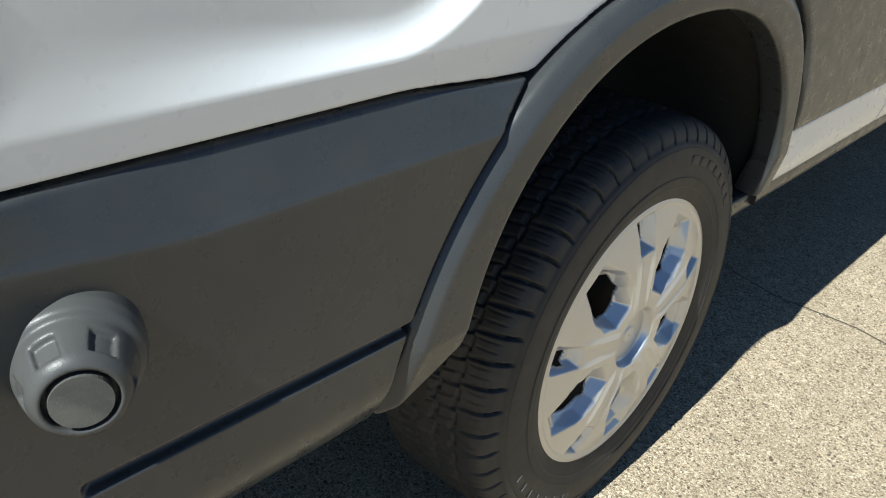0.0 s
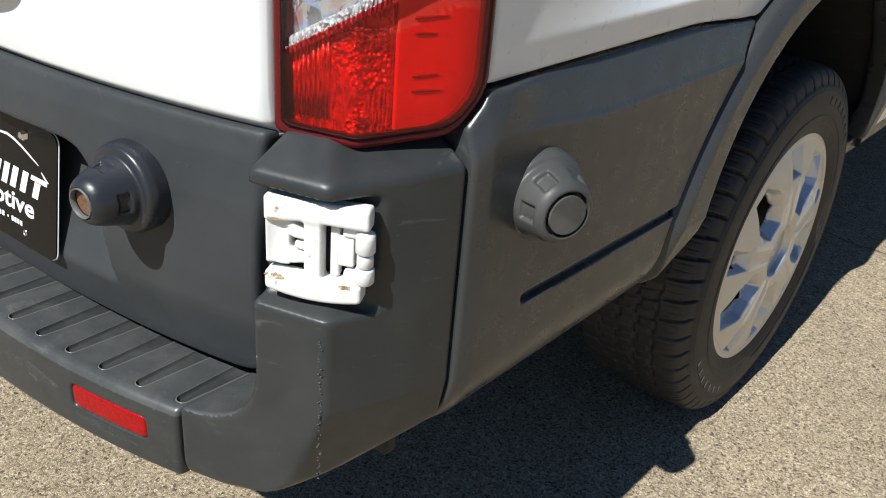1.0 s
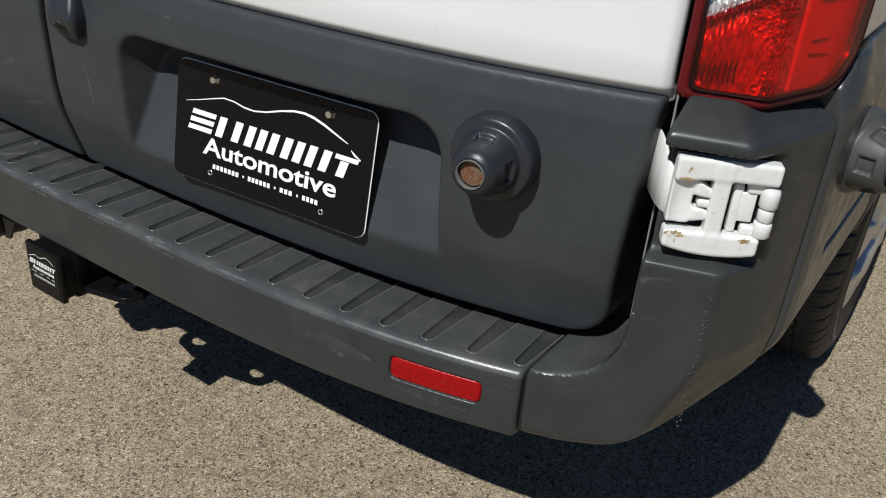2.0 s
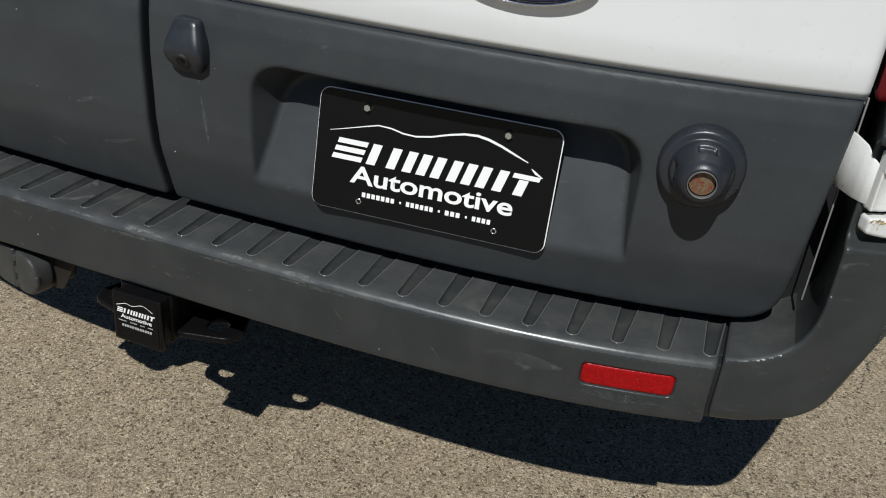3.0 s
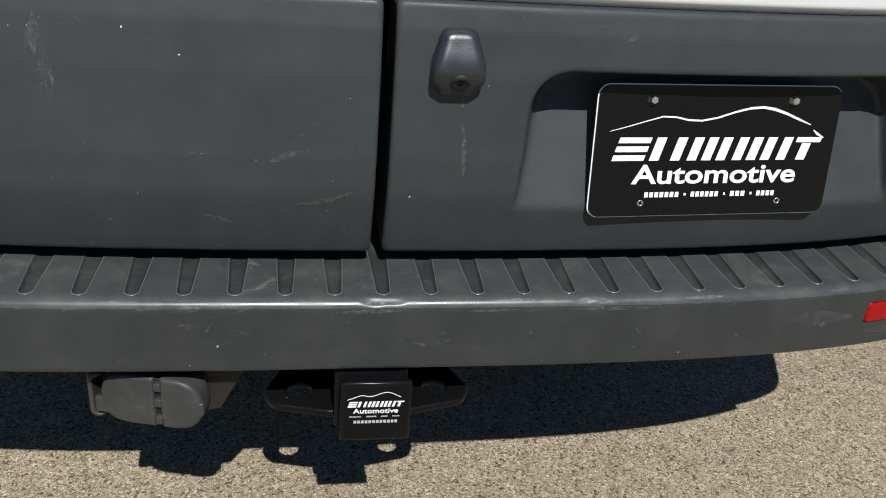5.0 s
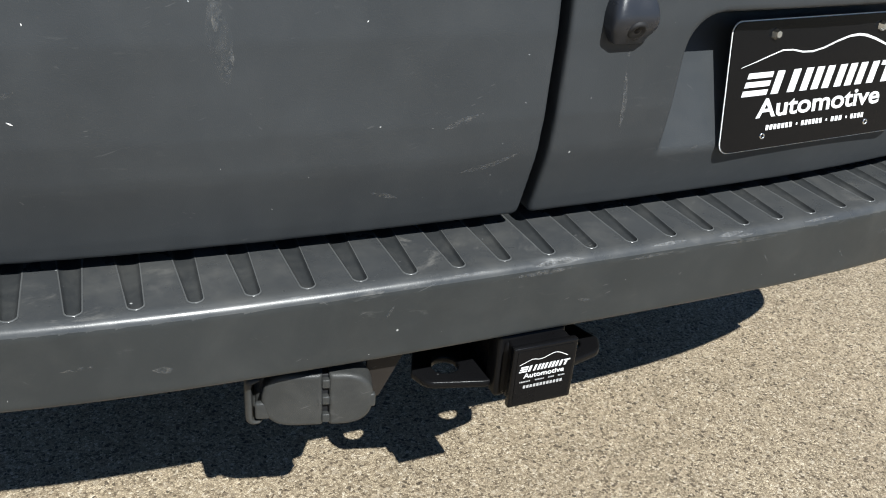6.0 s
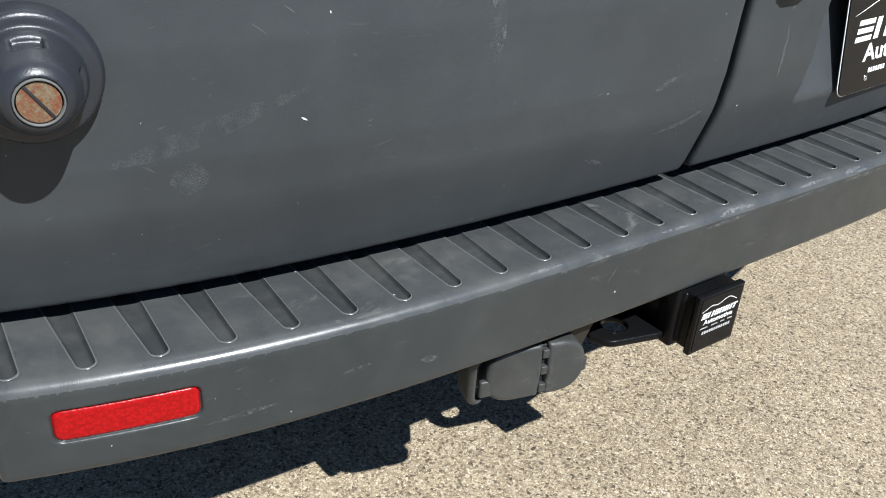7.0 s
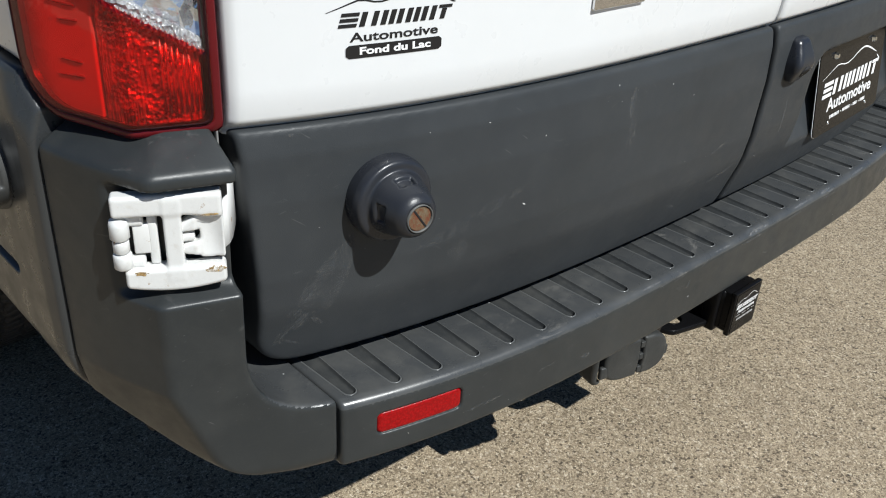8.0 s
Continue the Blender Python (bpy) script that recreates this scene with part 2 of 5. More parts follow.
M_BLKSTEEL = plastic("black_painted_steel", (0.004, 0.004, 0.0045), 0.1, 0.3)
M_BLKSTEEL.node_tree.nodes["Principled BSDF"].inputs["Specular IOR Level"].default_value = 0.12
M_BRACKET = plastic("dusty_bracket", (0.016, 0.013, 0.011), 0.6, 0.6)
M_MAGNET = plastic("dull_steel_disc", (0.10, 0.10, 0.095), 2.2, 0.45, (0.3, 0.3, 0.28))
M_DISC = plastic("mottled_steel_disc", (0.052, 0.052, 0.049), 0.25, 0.5, (0.2, 0.2, 0.19), dust=0.75)
M_BLUE = material("blue_enamel", (0.006, 0.012, 0.05), 0.15, coat=1.0)
M_TRIM = material("pale_rubber_edge", (0.20, 0.20, 0.195), 0.5)
M_CHROME = material("chrome", (0.75, 0.75, 0.76), 0.12, 1.0)
M_LETTER = material("tyre_relief", (0.036, 0.034, 0.031), 0.6)


# ---- shaping helpers ----
def skin(f, lo, hi, h):
    """The surface f = 0 (inside negative) in the box lo..hi, as corners and four-sided faces on a lattice of step h."""
    ax = [np.arange(lo[i] - h, hi[i] + 1.6 * h, h, dtype=np.float64) for i in range(3)]
    X, Y, Z = np.meshgrid(*ax, indexing="ij", sparse=True)
    shape = tuple(len(a) for a in ax)
    F = np.ascontiguousarray(np.broadcast_to(f(X, Y, Z), shape)).astype(np.float32)
    F[0], F[-1], F[:, 0], F[:, -1], F[:, :, 0], F[:, :, -1] = (h,) * 6
    S = F < 0
    cnt = np.zeros(tuple(s - 1 for s in shape), np.int8)
    offs = [(i, j, k) for i in (0, 1) for j in (0, 1) for k in (0, 1)]
    for i, j, k in offs:
        cnt += S[i:shape[0] - 1 + i, j:shape[1] - 1 + j, k:shape[2] - 1 + k]
    act = (cnt > 0) & (cnt < 8)
    idx = np.argwhere(act)
    number = np.full(act.shape, -1, np.int64)
    number[act] = np.arange(len(idx))
    V = np.stack([F[idx[:, 0] + i, idx[:, 1] + j, idx[:, 2] + k] for i, j, k in offs], 1)
    pos, num = np.zeros((len(idx), 3)), np.zeros(len(idx))
    for a in range(8):
        for b in range(a + 1, 8):
            if sum(p != q for p, q in zip(offs[a], offs[b])) != 1:
                continue
            va, vb = V[:, a], V[:, b]
            cross = (va < 0) != (vb < 0)
            t = np.where(cross, va / np.where(cross, va - vb, 1), 0)
            p = np.array(offs[a])[None] + t[:, None] * (np.array(offs[b]) - np.array(offs[a]))[None]
            pos += p * cross[:, None]
            num += cross
    verts = np.array([a[0] for a in ax]) + h * (idx + pos / num[:, None])
    for _ in range(2):
        x, y, z = verts.T
        e = 0.15 * h
        val = f(x, y, z)
        grad = np.stack([f(x + e, y, z) - f(x - e, y, z), f(x, y + e, z) - f(x, y - e, z), f(x, y, z + e) - f(x, y, z - e)], 1) / (2 * e)
        move = val[:, None] * grad / np.maximum((grad ** 2).sum(1), 0.2)[:, None]
        far = np.sqrt((move ** 2).sum(1))
        verts = verts - move * np.minimum(1, 0.35 * h / np.maximum(far, 1e-9))[:, None]
    faces = []
    for axis in range(3):
        u, v = [(1, 2), (2, 0), (0, 1)][axis]
        sl0, sl1 = [slice(None)] * 3, [slice(None)] * 3
        sl0[axis], sl1[axis] = slice(0, -1), slice(1, None)
        A, B = S[tuple(sl0)], S[tuple(sl1)]
        for mask, flip in ((A & ~B, False), (~A & B, True)):
            e = np.argwhere(mask)
            quad = []
            for du, dv in ((1, 1), (0, 1), (0, 0), (1, 0)):
                c = e.copy()
                c[:, u] -= du
                c[:, v] -= dv
                quad.append(number[c[:, 0], c[:, 1], c[:, 2]])
            q = np.stack(quad[::-1] if flip else quad, 1)
            faces.append(q)
    return verts, np.concatenate(faces)


def mirrored(vf):
    v, f = vf
    return v * np.array([-1, 1, 1]), f[:, ::-1]


def mesh_of(name, data, smooth=True):
    me = bpy.data.meshes.new(name)
    if isinstance(data, bmesh.types.BMesh):
        data.to_mesh(me)
        data.free()
    else:
        v, f = data
        f = np.asarray(f)
        me.vertices.add(len(v))
        me.vertices.foreach_set("co", np.asarray(v, np.float32).ravel())
        k = f.shape[1]
        me.loops.add(f.size)
        me.loops.foreach_set("vertex_index", f.ravel().astype(np.int32))
        me.polygons.add(len(f))
        me.polygons.foreach_set("loop_start", np.arange(0, f.size, k, dtype=np.int32))
        me.update(calc_edges=True)
        me.validate()
    me.polygons.foreach_set("use_smooth", [smooth] * len(me.polygons))
    return me


def part(name, data, mat, parent=None, label="", smooth=True):
    me = mesh_of(name, data, smooth)
    me.materials.append(mat)
    ob = new(name, me)
    ob.parent = parent
    return tagged(ob, label)


def smax(a, b, k):
    h = np.maximum(k - np.abs(a - b), 0) / k
    return np.maximum(a, b) + h * h * k * 0.25


def smin(a, b, k):
    return -smax(-a, -b, k)


def step01(a, b, x):
    t = np.clip((x - a) / (b - a), 0, 1)
    return t * t * (3 - 2 * t)


def rbox(c, half, r):
    """A box with rounded edges, as a distance."""
    def f(X, Y, Z):
        q = [np.abs(p - o) - (s - r) for p, o, s in zip((X, Y, Z), c, half)]
        out = np.sqrt(sum(np.maximum(v, 0) ** 2 for v in q))
        return out + np.minimum(np.maximum(np.maximum(q[0], q[1]), q[2]), 0) - r
    return f


def block(c, half, r, m=None):
    """A rounded block as a mesh: bevelled box; m turns and places it."""
    bm = bmesh.new()
    bmesh.ops.create_cube(bm, size=2.0)
    for v in bm.verts:
        v.co = Vector([v.co[i] * half[i] for i in range(3)])
    bmesh.ops.bevel(bm, geom=bm.edges[:], offset=r, segments=3, profile=0.5, affect="EDGES")
    bm.transform(Matrix.Translation(c))
    if m is not None:
        bm.transform(m)
    return bm


def lathe(profile, steps, axis):
    """Turns (radius, along) pairs round an axis; axis maps (along, a, b) to a place."""
    n = len(profile)
    v = []
    for i in range(steps):
        a = 2 * math.pi * i / steps
        for r, s in profile:
            v.append(axis(s, r * math.cos(a), r * math.sin(a)))
    f = []
    for i in range(steps):
        j = (i + 1) % steps
        for k in range(n - 1):
            f.append((i * n + k, i * n + k + 1, j * n + k + 1, j * n + k))
    return np.array(v), np.array(f)


def flat(points, thick, m):
    """A thin plate of that outline (x, z), its face towards -y, placed by m."""
    bm = bmesh.new()
    front = [bm.verts.new((x, -thick, z)) for x, z in points]
    back = [bm.verts.new((x, 0, z)) for x, z in points]
    bm.faces.new(front)
    bm.faces.new(back[::-1])
    for i in range(len(points)):
        j = (i + 1) % len(points)
        bm.faces.new((front[j], front[i], back[i], back[j]))
    bmesh.ops.recalc_face_normals(bm, faces=bm.faces[:])
    bm.transform(m)
    return bm


def round_rect(w, h, r, n=6):
    pts = []
    for cx, cz, a0 in ((w - r, h - r, 0), (r - w, h - r, 90), (r - w, r - h, 180), (w - r, r - h, 270)):
        for i in range(n + 1):
            a = radians(a0 + 90 * i / n)
            pts.append((cx + r * math.cos(a), cz + r * math.sin(a)))
    return pts


def word(text, size, m, thick=0.0004, stretch=1.0, bold=0.0, slant=0.0):
    """A word in the built-in font as a thin mesh, centred, face towards -y, placed by m."""
    cu = bpy.data.curves.new("word", "FONT")
    cu.body, cu.size, cu.extrude, cu.align_x, cu.shear, cu.offset = text, size, thick / 2, "CENTER", slant, bold
    cu.align_y = "CENTER"
    ob = new("word", cu)
    bpy.context.view_layer.update()
    me = bpy.data.meshes.new_from_object(ob.evaluated_get(bpy.context.evaluated_depsgraph_get()))
    bpy.data.objects.remove(ob)
    bm = bmesh.new()
    bm.from_mesh(me)
    bm.transform(m @ pose(0, 0, 0, 90, 0, 0) @ Matrix.Diagonal((stretch, 1, 1, 1)))
    return bm


def ribbon(pts, w, m):
    """A band of the width w (a number, or one for each point) along points (x, z), face towards -y."""
    n = len(pts)
    ws = w if isinstance(w, (list, tuple)) else [w] * n
    bm = bmesh.new()
    up, dn = [], []
    for i, (x, z) in enumerate(pts):
        a, b = pts[max(i - 1, 0)], pts[min(i + 1, n - 1)]
        d = Vector((b[0] - a[0], b[1] - a[1])).normalized()
        nx, nz = -d.y * ws[i] / 2, d.x * ws[i] / 2
        up.append(bm.verts.new((x + nx, 0, z + nz)))
        dn.append(bm.verts.new((x - nx, 0, z - nz)))
    for i in range(n - 1):
        bm.faces.new((dn[i], dn[i + 1], up[i + 1], up[i]))
    bm.transform(m)
    return bm


# ---- ground ----
def build_ground():
    bm = bmesh.new()
    bmesh.ops.create_grid(bm, x_segments=4, y_segments=4, size=3000)
    ground = part("ground", bm, M_GROUND, smooth=False)
    tagged(ground, "sunlit tan exposed-aggregate pavement with fine pebbles", "pavement", kind="structure")
    # the thin crack that crosses the pavement ahead of the wheel
    rnd = random.Random(4)
    pts, y = [], 2.3
    for i in range(60):
        x = 0.2 + i * 0.05
        y += rnd.uniform(-0.012, 0.012) - 0.004
        pts.append((x, y))
    bm = bmesh.new()
    rows = []
    for i, (x, yy) in enumerate(pts):
        w = 0.0016 + 0.0012 * rnd.random()
        rows.append((bm.verts.new((x, yy - w, 0.0015)), bm.verts.new((x, yy + w, 0.0015))))
    for a, b in zip(rows, rows[1:]):
        bm.faces.new((a[0], b[0], b[1], a[1]))
    part("crack", bm, material("crack_dirt", (0.07, 0.06, 0.045), 0.9), ground, "thin dirty crack", smooth=False)
    return ground


build_ground()

# ---- the van ----
van = tagged(new("van"), "white cargo van with grey plastic rear bumper and side cladding", "van")


def bow(x):
    """How far the rear doors lie ahead of their middle, at x."""
    return 0.05 * x * x + 0.11 * x ** 4


def lip(x):
    """The bumper's rear edge in plan."""
    a = np.abs(x)
    inner = -0.086 + 0.02 * a ** 2 + 0.16 * a ** 4
    return np.where(a < 0.78, inner, -0.0146 + 0.335 * (a - 0.78))


def flank(y, z):
    """The outer face of the lower side, x at (y, z), smooth round the rear corner."""
    x = 0.995 - 0.2 * np.maximum(0.20 - y, 0) - 0.02 * np.maximum(0.62 - z, 0)
    x = x - 5.5 * np.maximum(0.57 - z, 0) ** 2
    t = np.maximum(z - 0.809 - 0.017 * step01(0.42, 0.22, y), 0)
    x = x - 0.36 * t * step01(0.0, 0.012, t) * step01(0.17, 0.30, y)
    return x


def door_profile(z):
    return np.interp(z, [0.50, 0.529, 0.55, 0.575, 0.600, 0.612, 0.622, 0.66, 0.75, 0.80, 0.84], [0.016, -0.006, -0.0140, -0.0224, -0.0308, -0.0345, -0.0368, -0.0420, -0.046, -0.044, -0.036])


def door_cladding(sign):
    def f(X, Y, Z):
        A = X * sign
        face = door_profile(Z) + bow(A)
        if sign > 0:  # number plate recess
            out = Y - face
            floor = 0.0267 - 0.360 * (0.757 - Z) + bow(A)
            w = np.abs(A - 0.395) - 0.243 + 0.35 * np.maximum(out, 0)
            top = Z - 0.763 + 0.25 * np.maximum(out, 0)
            cut = smax(smax(w, top, 0.05), Y - floor, 0.006)
        d = smax(face - Y, Y - face - 0.095, 0.004)
        if sign > 0:
            d = smax(d, -cut, 0.004)
        q = smax(A - 0.8455 - 0.070 * (Z - 0.82), 0.529 - Z, 0.055)
        q = smax(q, Z - 0.828, 0.006)
        q = smax(q, 0.0065 - A, 0.008)
        return smax(d, q, 0.006)
    lo = (0.0, -0.06, 0.52) if sign > 0 else (-0.86, -0.06, 0.52)
    hi = (0.86, 0.19, 0.84) if sign > 0 else (0.0, 0.19, 0.84)
    return skin(f, lo, hi, 0.0042)


def sheet(us, vs, front, depth):
    """A panel: front(u, v) gives its face; depth moves the back of it along +y."""
    U, V = np.meshgrid(us, vs, indexing="ij")
    A = front(U, V)
    nu, nv = U.shape
    verts = np.concatenate([A.reshape(-1, 3), A.reshape(-1, 3) + np.array([0, depth, 0])])
    ij = np.arange(nu * nv).reshape(nu, nv)
    q = np.stack([ij[:-1, :-1], ij[1:, :-1], ij[1:, 1:], ij[:-1, 1:]], -1).reshape(-1, 4)
    faces = [q, q[:, ::-1] + nu * nv]
    for line in (ij[:, 0], ij[-1, :], ij[::-1, -1], ij[0, ::-1]):
        faces.append(np.stack([line[1:], line[:-1], line[:-1] + nu * nv, line[1:] + nu * nv], -1))
    return verts, np.concatenate(faces)


def door_panel(sign):
    """The white upper part of a rear door, its edges rolled inwards."""
    xs = np.concatenate([[0.0065, 0.0075, 0.009, 0.012], np.linspace(0.02, 0.835, 60), [0.840, 0.843, 0.8455, 0.847, 0.848]])
    zs = np.concatenate([np.linspace(0.8215, 0.90, 30), np.linspace(0.91, 1.1, 16), np.linspace(1.15, 2.3, 14)])

    def front(U, V):
        face = -0.030 + bow(U) + 0.05 * np.maximum(V - 0.98, 0) ** 1.5 - 0.012 * step01(0.826, 0.838, V) + 0.0045 * np.clip((0.868 - V) / 0.034, 0, 1) ** 1.7
        roll = 0.006 * (np.maximum(U - 0.840, 0) / 0.008) ** 2 + 0.006 * (np.maximum(0.014 - U, 0) / 0.008) ** 2
        return np.stack([U * sign, face + roll, V], -1)
    v, f = sheet(xs, zs, front, 0.03)
    return v, (f if sign > 0 else f[:, ::-1])


door_r = part("rear_door", door_panel(1), M_WHITE, van, "white painted right rear cargo door, closed")
door_l = part("rear_door", door_panel(-1), M_WHITE, van, "white painted left rear cargo door, closed")
part("lower_cladding", door_cladding(1), M_CLAD, door_r, "grey plastic door panel with plate recess")
part("lower_cladding", door_cladding(-1), M_CLAD, door_l, "scratched grey plastic door panel")


# rear bumper, middle: step with tapering grooves, sunk seats for the reflectors
def bumper_mid(X, Y, Z):
    a = np.abs(X)
    k = np.round((X - 0.0050) / 0.0541)
    dx = np.abs(X - 0.0050 - 0.0541 * k)
    along = Y - lip(X)
    half = 0.0072 + 0.042 * np.clip(along - 0.0225, 0, 0.115)
    groove = np.sqrt(np.maximum(0.0225 - along, 0) ** 2 + dx ** 2) - half
    groove = np.where(np.abs(k) <= 14, groove, 1.0)
    depth = 0.0065 * step01(0.0009, -0.0017, groove)
    d = smax(lip(X) - Y, Z - 0.5105 + depth, 0.015)
    for nx, ns in ((-0.004, 0.0068), (0.016, 0.0058), (0.236, 0.0056), (0.262, 0.0046)):
        nick = np.sqrt((X - nx) ** 2 / 6 + (Y + 0.084) ** 2 + (Z - 0.5115) ** 2) - ns
        d = smax(d, -nick, 0.003)
    seat = smax(np.abs(a - 0.6770) - 0.0560, np.abs(Z - 0.4680) - 0.0159, 0.009)
    d = smax(d, -smax(seat, along - 0.0040, 0.002), 0.0015)
    low = 0.418 + 0.085 * step01(0.03, 0.1, Y) * step01(0.5, 0.72, a)
    d = smax(d, smax(low - Z, Y - 0.148, 0.008), 0.008)
    return smax(d, a - 0.7745, 0.005)


def some_faces(vf, keep):
    """The chosen faces of a mesh, with the corners that they use."""
    v, f = vf
    f = f[keep]
    used = np.unique(f)
    back = np.zeros(len(v), np.int64)
    back[used] = np.arange(len(used))
    return v[used], back[f]


mid_vf = skin(bumper_mid, (-0.785, -0.09, 0.41), (0.785, 0.156, 0.518), 0.0021)
mid = mid_vf[0][mid_vf[1]].mean(1)
tread = (mid[:, 2] > 0.5005) & (mid[:, 1] < 0.146)
bumper = part("rear_bumper", some_faces(mid_vf, ~tread), M_BUMPER, van, "scuffed grey plastic rear bumper")
part("step_pad", some_faces(mid_vf, tread), M_STEP, bumper, "worn grooved plastic step")
# unseen blocks added to stop sun leaking through the bumper seams
for sg in (1, -1):
    part("seam_filler", block((0.7765 * sg, 0.022, 0.463), (0.004, 0.028, 0.039), 0.001), M_BLACK, bumper)
    part("seam_filler", block((0.7765 * sg, 0.079, 0.4955), (0.004, 0.064, 0.0085), 0.001), M_BLACK, bumper)


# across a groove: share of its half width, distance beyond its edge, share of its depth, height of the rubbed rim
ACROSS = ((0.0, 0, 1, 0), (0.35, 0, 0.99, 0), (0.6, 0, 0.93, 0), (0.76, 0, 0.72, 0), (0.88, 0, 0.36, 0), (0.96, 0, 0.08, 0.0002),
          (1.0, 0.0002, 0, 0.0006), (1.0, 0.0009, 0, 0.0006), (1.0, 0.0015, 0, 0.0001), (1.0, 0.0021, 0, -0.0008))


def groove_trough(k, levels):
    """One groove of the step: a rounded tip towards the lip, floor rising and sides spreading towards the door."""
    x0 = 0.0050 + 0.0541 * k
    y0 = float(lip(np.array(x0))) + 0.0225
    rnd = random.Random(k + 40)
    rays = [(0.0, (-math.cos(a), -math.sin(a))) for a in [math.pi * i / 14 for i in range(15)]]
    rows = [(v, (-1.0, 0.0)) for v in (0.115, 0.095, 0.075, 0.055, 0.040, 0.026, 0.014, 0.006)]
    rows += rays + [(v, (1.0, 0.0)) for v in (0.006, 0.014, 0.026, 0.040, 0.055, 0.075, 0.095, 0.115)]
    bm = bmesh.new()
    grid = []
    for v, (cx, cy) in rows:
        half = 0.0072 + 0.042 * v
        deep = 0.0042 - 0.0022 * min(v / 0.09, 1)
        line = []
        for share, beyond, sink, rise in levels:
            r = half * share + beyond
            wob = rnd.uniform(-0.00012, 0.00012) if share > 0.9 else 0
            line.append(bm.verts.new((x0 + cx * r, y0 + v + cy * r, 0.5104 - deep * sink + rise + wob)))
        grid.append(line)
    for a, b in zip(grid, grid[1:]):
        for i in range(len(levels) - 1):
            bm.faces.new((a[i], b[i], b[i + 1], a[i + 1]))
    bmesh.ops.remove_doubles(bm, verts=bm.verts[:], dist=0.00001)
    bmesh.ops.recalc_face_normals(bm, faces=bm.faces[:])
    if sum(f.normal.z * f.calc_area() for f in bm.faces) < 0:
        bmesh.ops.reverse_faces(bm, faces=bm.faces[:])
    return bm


# paler rim: rubbed wear, with the edge highlight painted into its colour
M_BEAD = plastic("rubbed_lit_rim", (0.085, 0.087, 0.086), 1.8, 0.30, (0.21, 0.205, 0.195), grain=0.1, spec=0.5)
# groove floor darker than the step: dust, with shade put into the colour
M_GROOVE_SHADE = plastic("dusty_shaded_groove", (0.027, 0.029, 0.030), 1.2, 0.36, (0.12, 0.118, 0.105), grain=0.4, spec=0.4, dust=0.30)
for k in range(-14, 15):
    part("groove", groove_trough(k, ACROSS[:7]), M_GROOVE_SHADE, bumper)
    part("groove_rim", groove_trough(k, ACROSS[6:]), M_BEAD, bumper)


def corner(X, Y, Z):
    """Bumper end: low step end, block up to the hinge pocket, cap below the tail lamp."""
    rear = (lip(X) - Y) * 0.95
    side = 0.934 * (X - 0.944) - 0.358 * (Y - 0.041) + 0.30 * np.maximum(0.57 - Z, 0) + 12 * np.maximum(0.475 - Z, 0) ** 2
    shell = smax(rear, side, 0.006)
    shell = smax(shell, X - 0.991, 0.03)
    bottom = 0.420 + 0.080 * np.clip((Y - 0.005) / 0.16, 0, 1) - Z
    back = Y - 0.1755
    inner = 0.868 + 0.01 * (0.69 - Z) - X
    depth = np.maximum(-shell, 0)
    d = smax(shell, smin(Z - 0.517, inner, 0.09), 0.006)
    pocket = smax(smax(0.676 + 0.45 * np.minimum(depth, 0.045) - Z, Z - 0.7970, 0.005), Y - 0.096 - 0.6 * (X - 0.97), 0.01)
    pocket = smax(pocket, -shell - 0.055, 0.006)
    d = smax(d, -pocket, 0.003)
    d = smax(d, Z - 0.810 - 0.62 * np.minimum(depth, 0.045), 0.006)
    d = smax(d, bottom, 0.026)
    d = smax(d, back, 0.006)
    return smax(d, 0.7785 - X, 0.006)


corner_vf = skin(corner, (0.775, -0.03, 0.405), (0.998, 0.182, 0.845), 0.0028)
quads = corner_vf[0][corner_vf[1]]
at, across = quads.mean(1), np.cross(quads[:, 2] - quads[:, 0], quads[:, 3] - quads[:, 1])
upward = np.abs(across[:, 2]) / np.maximum(np.linalg.norm(across, axis=1), 1e-12)
flat_top = (at[:, 0] < 0.9) & (at[:, 2] > 0.505) & (at[:, 2] < 0.545) & (at[:, 1] < 0.15) & (upward > 0.55)
part("bumper_end", some_faces(corner_vf, ~flat_top), M_BUMPER, bumper, "grey plastic bumper corner with rubbed edge")
part("bumper_end", mirrored(some_faces(corner_vf, ~flat_top)), M_BUMPER, bumper, "grey plastic bumper corner")
part("step_end", some_faces(corner_vf, flat_top), M_STEP, bumper, "worn smooth end of the step")
part("step_end", mirrored(some_faces(corner_vf, flat_top)), M_STEP, bumper, "worn smooth end of the step")


def wear_chips():
    """Frayed pale nicks down the rear edge of the bumper corner."""
    rnd = random.Random(9)
    bm = bmesh.new()
    z = 0.655
    while z > 0.49:
        s = rnd.uniform(0.0008, 0.0022)
        c = Vector((0.9395 + rnd.uniform(-0.003, 0.001), 0.0388 + rnd.uniform(-0.001, 0.001), z))
        r = bmesh.ops.create_icosphere(bm, subdivisions=1, radius=1.0)
        bmesh.ops.transform(bm, matrix=Matrix.Translation(c) @ pose(0, 0, 0, rnd.uniform(0, 90), 0, 30) @ Matrix.Diagonal((s * 0.9, s * 0.5, s * rnd.uniform(0.8, 2.2), 1)), verts=r["verts"])
        z -= rnd.uniform(0.0012, 0.006)
    return bm


for sg, dr in ((1, door_r), (-1, door_l)):
    part("door_edge", block((0.8506 * sg, 0.080, 0.70), (0.0010, 0.003, 0.128), 0.0004), M_TRIM, dr, "pale grey door seal edge")

part("edge_wear", wear_chips(), M_SIDECONE, bumper, "frayed plastic edge")


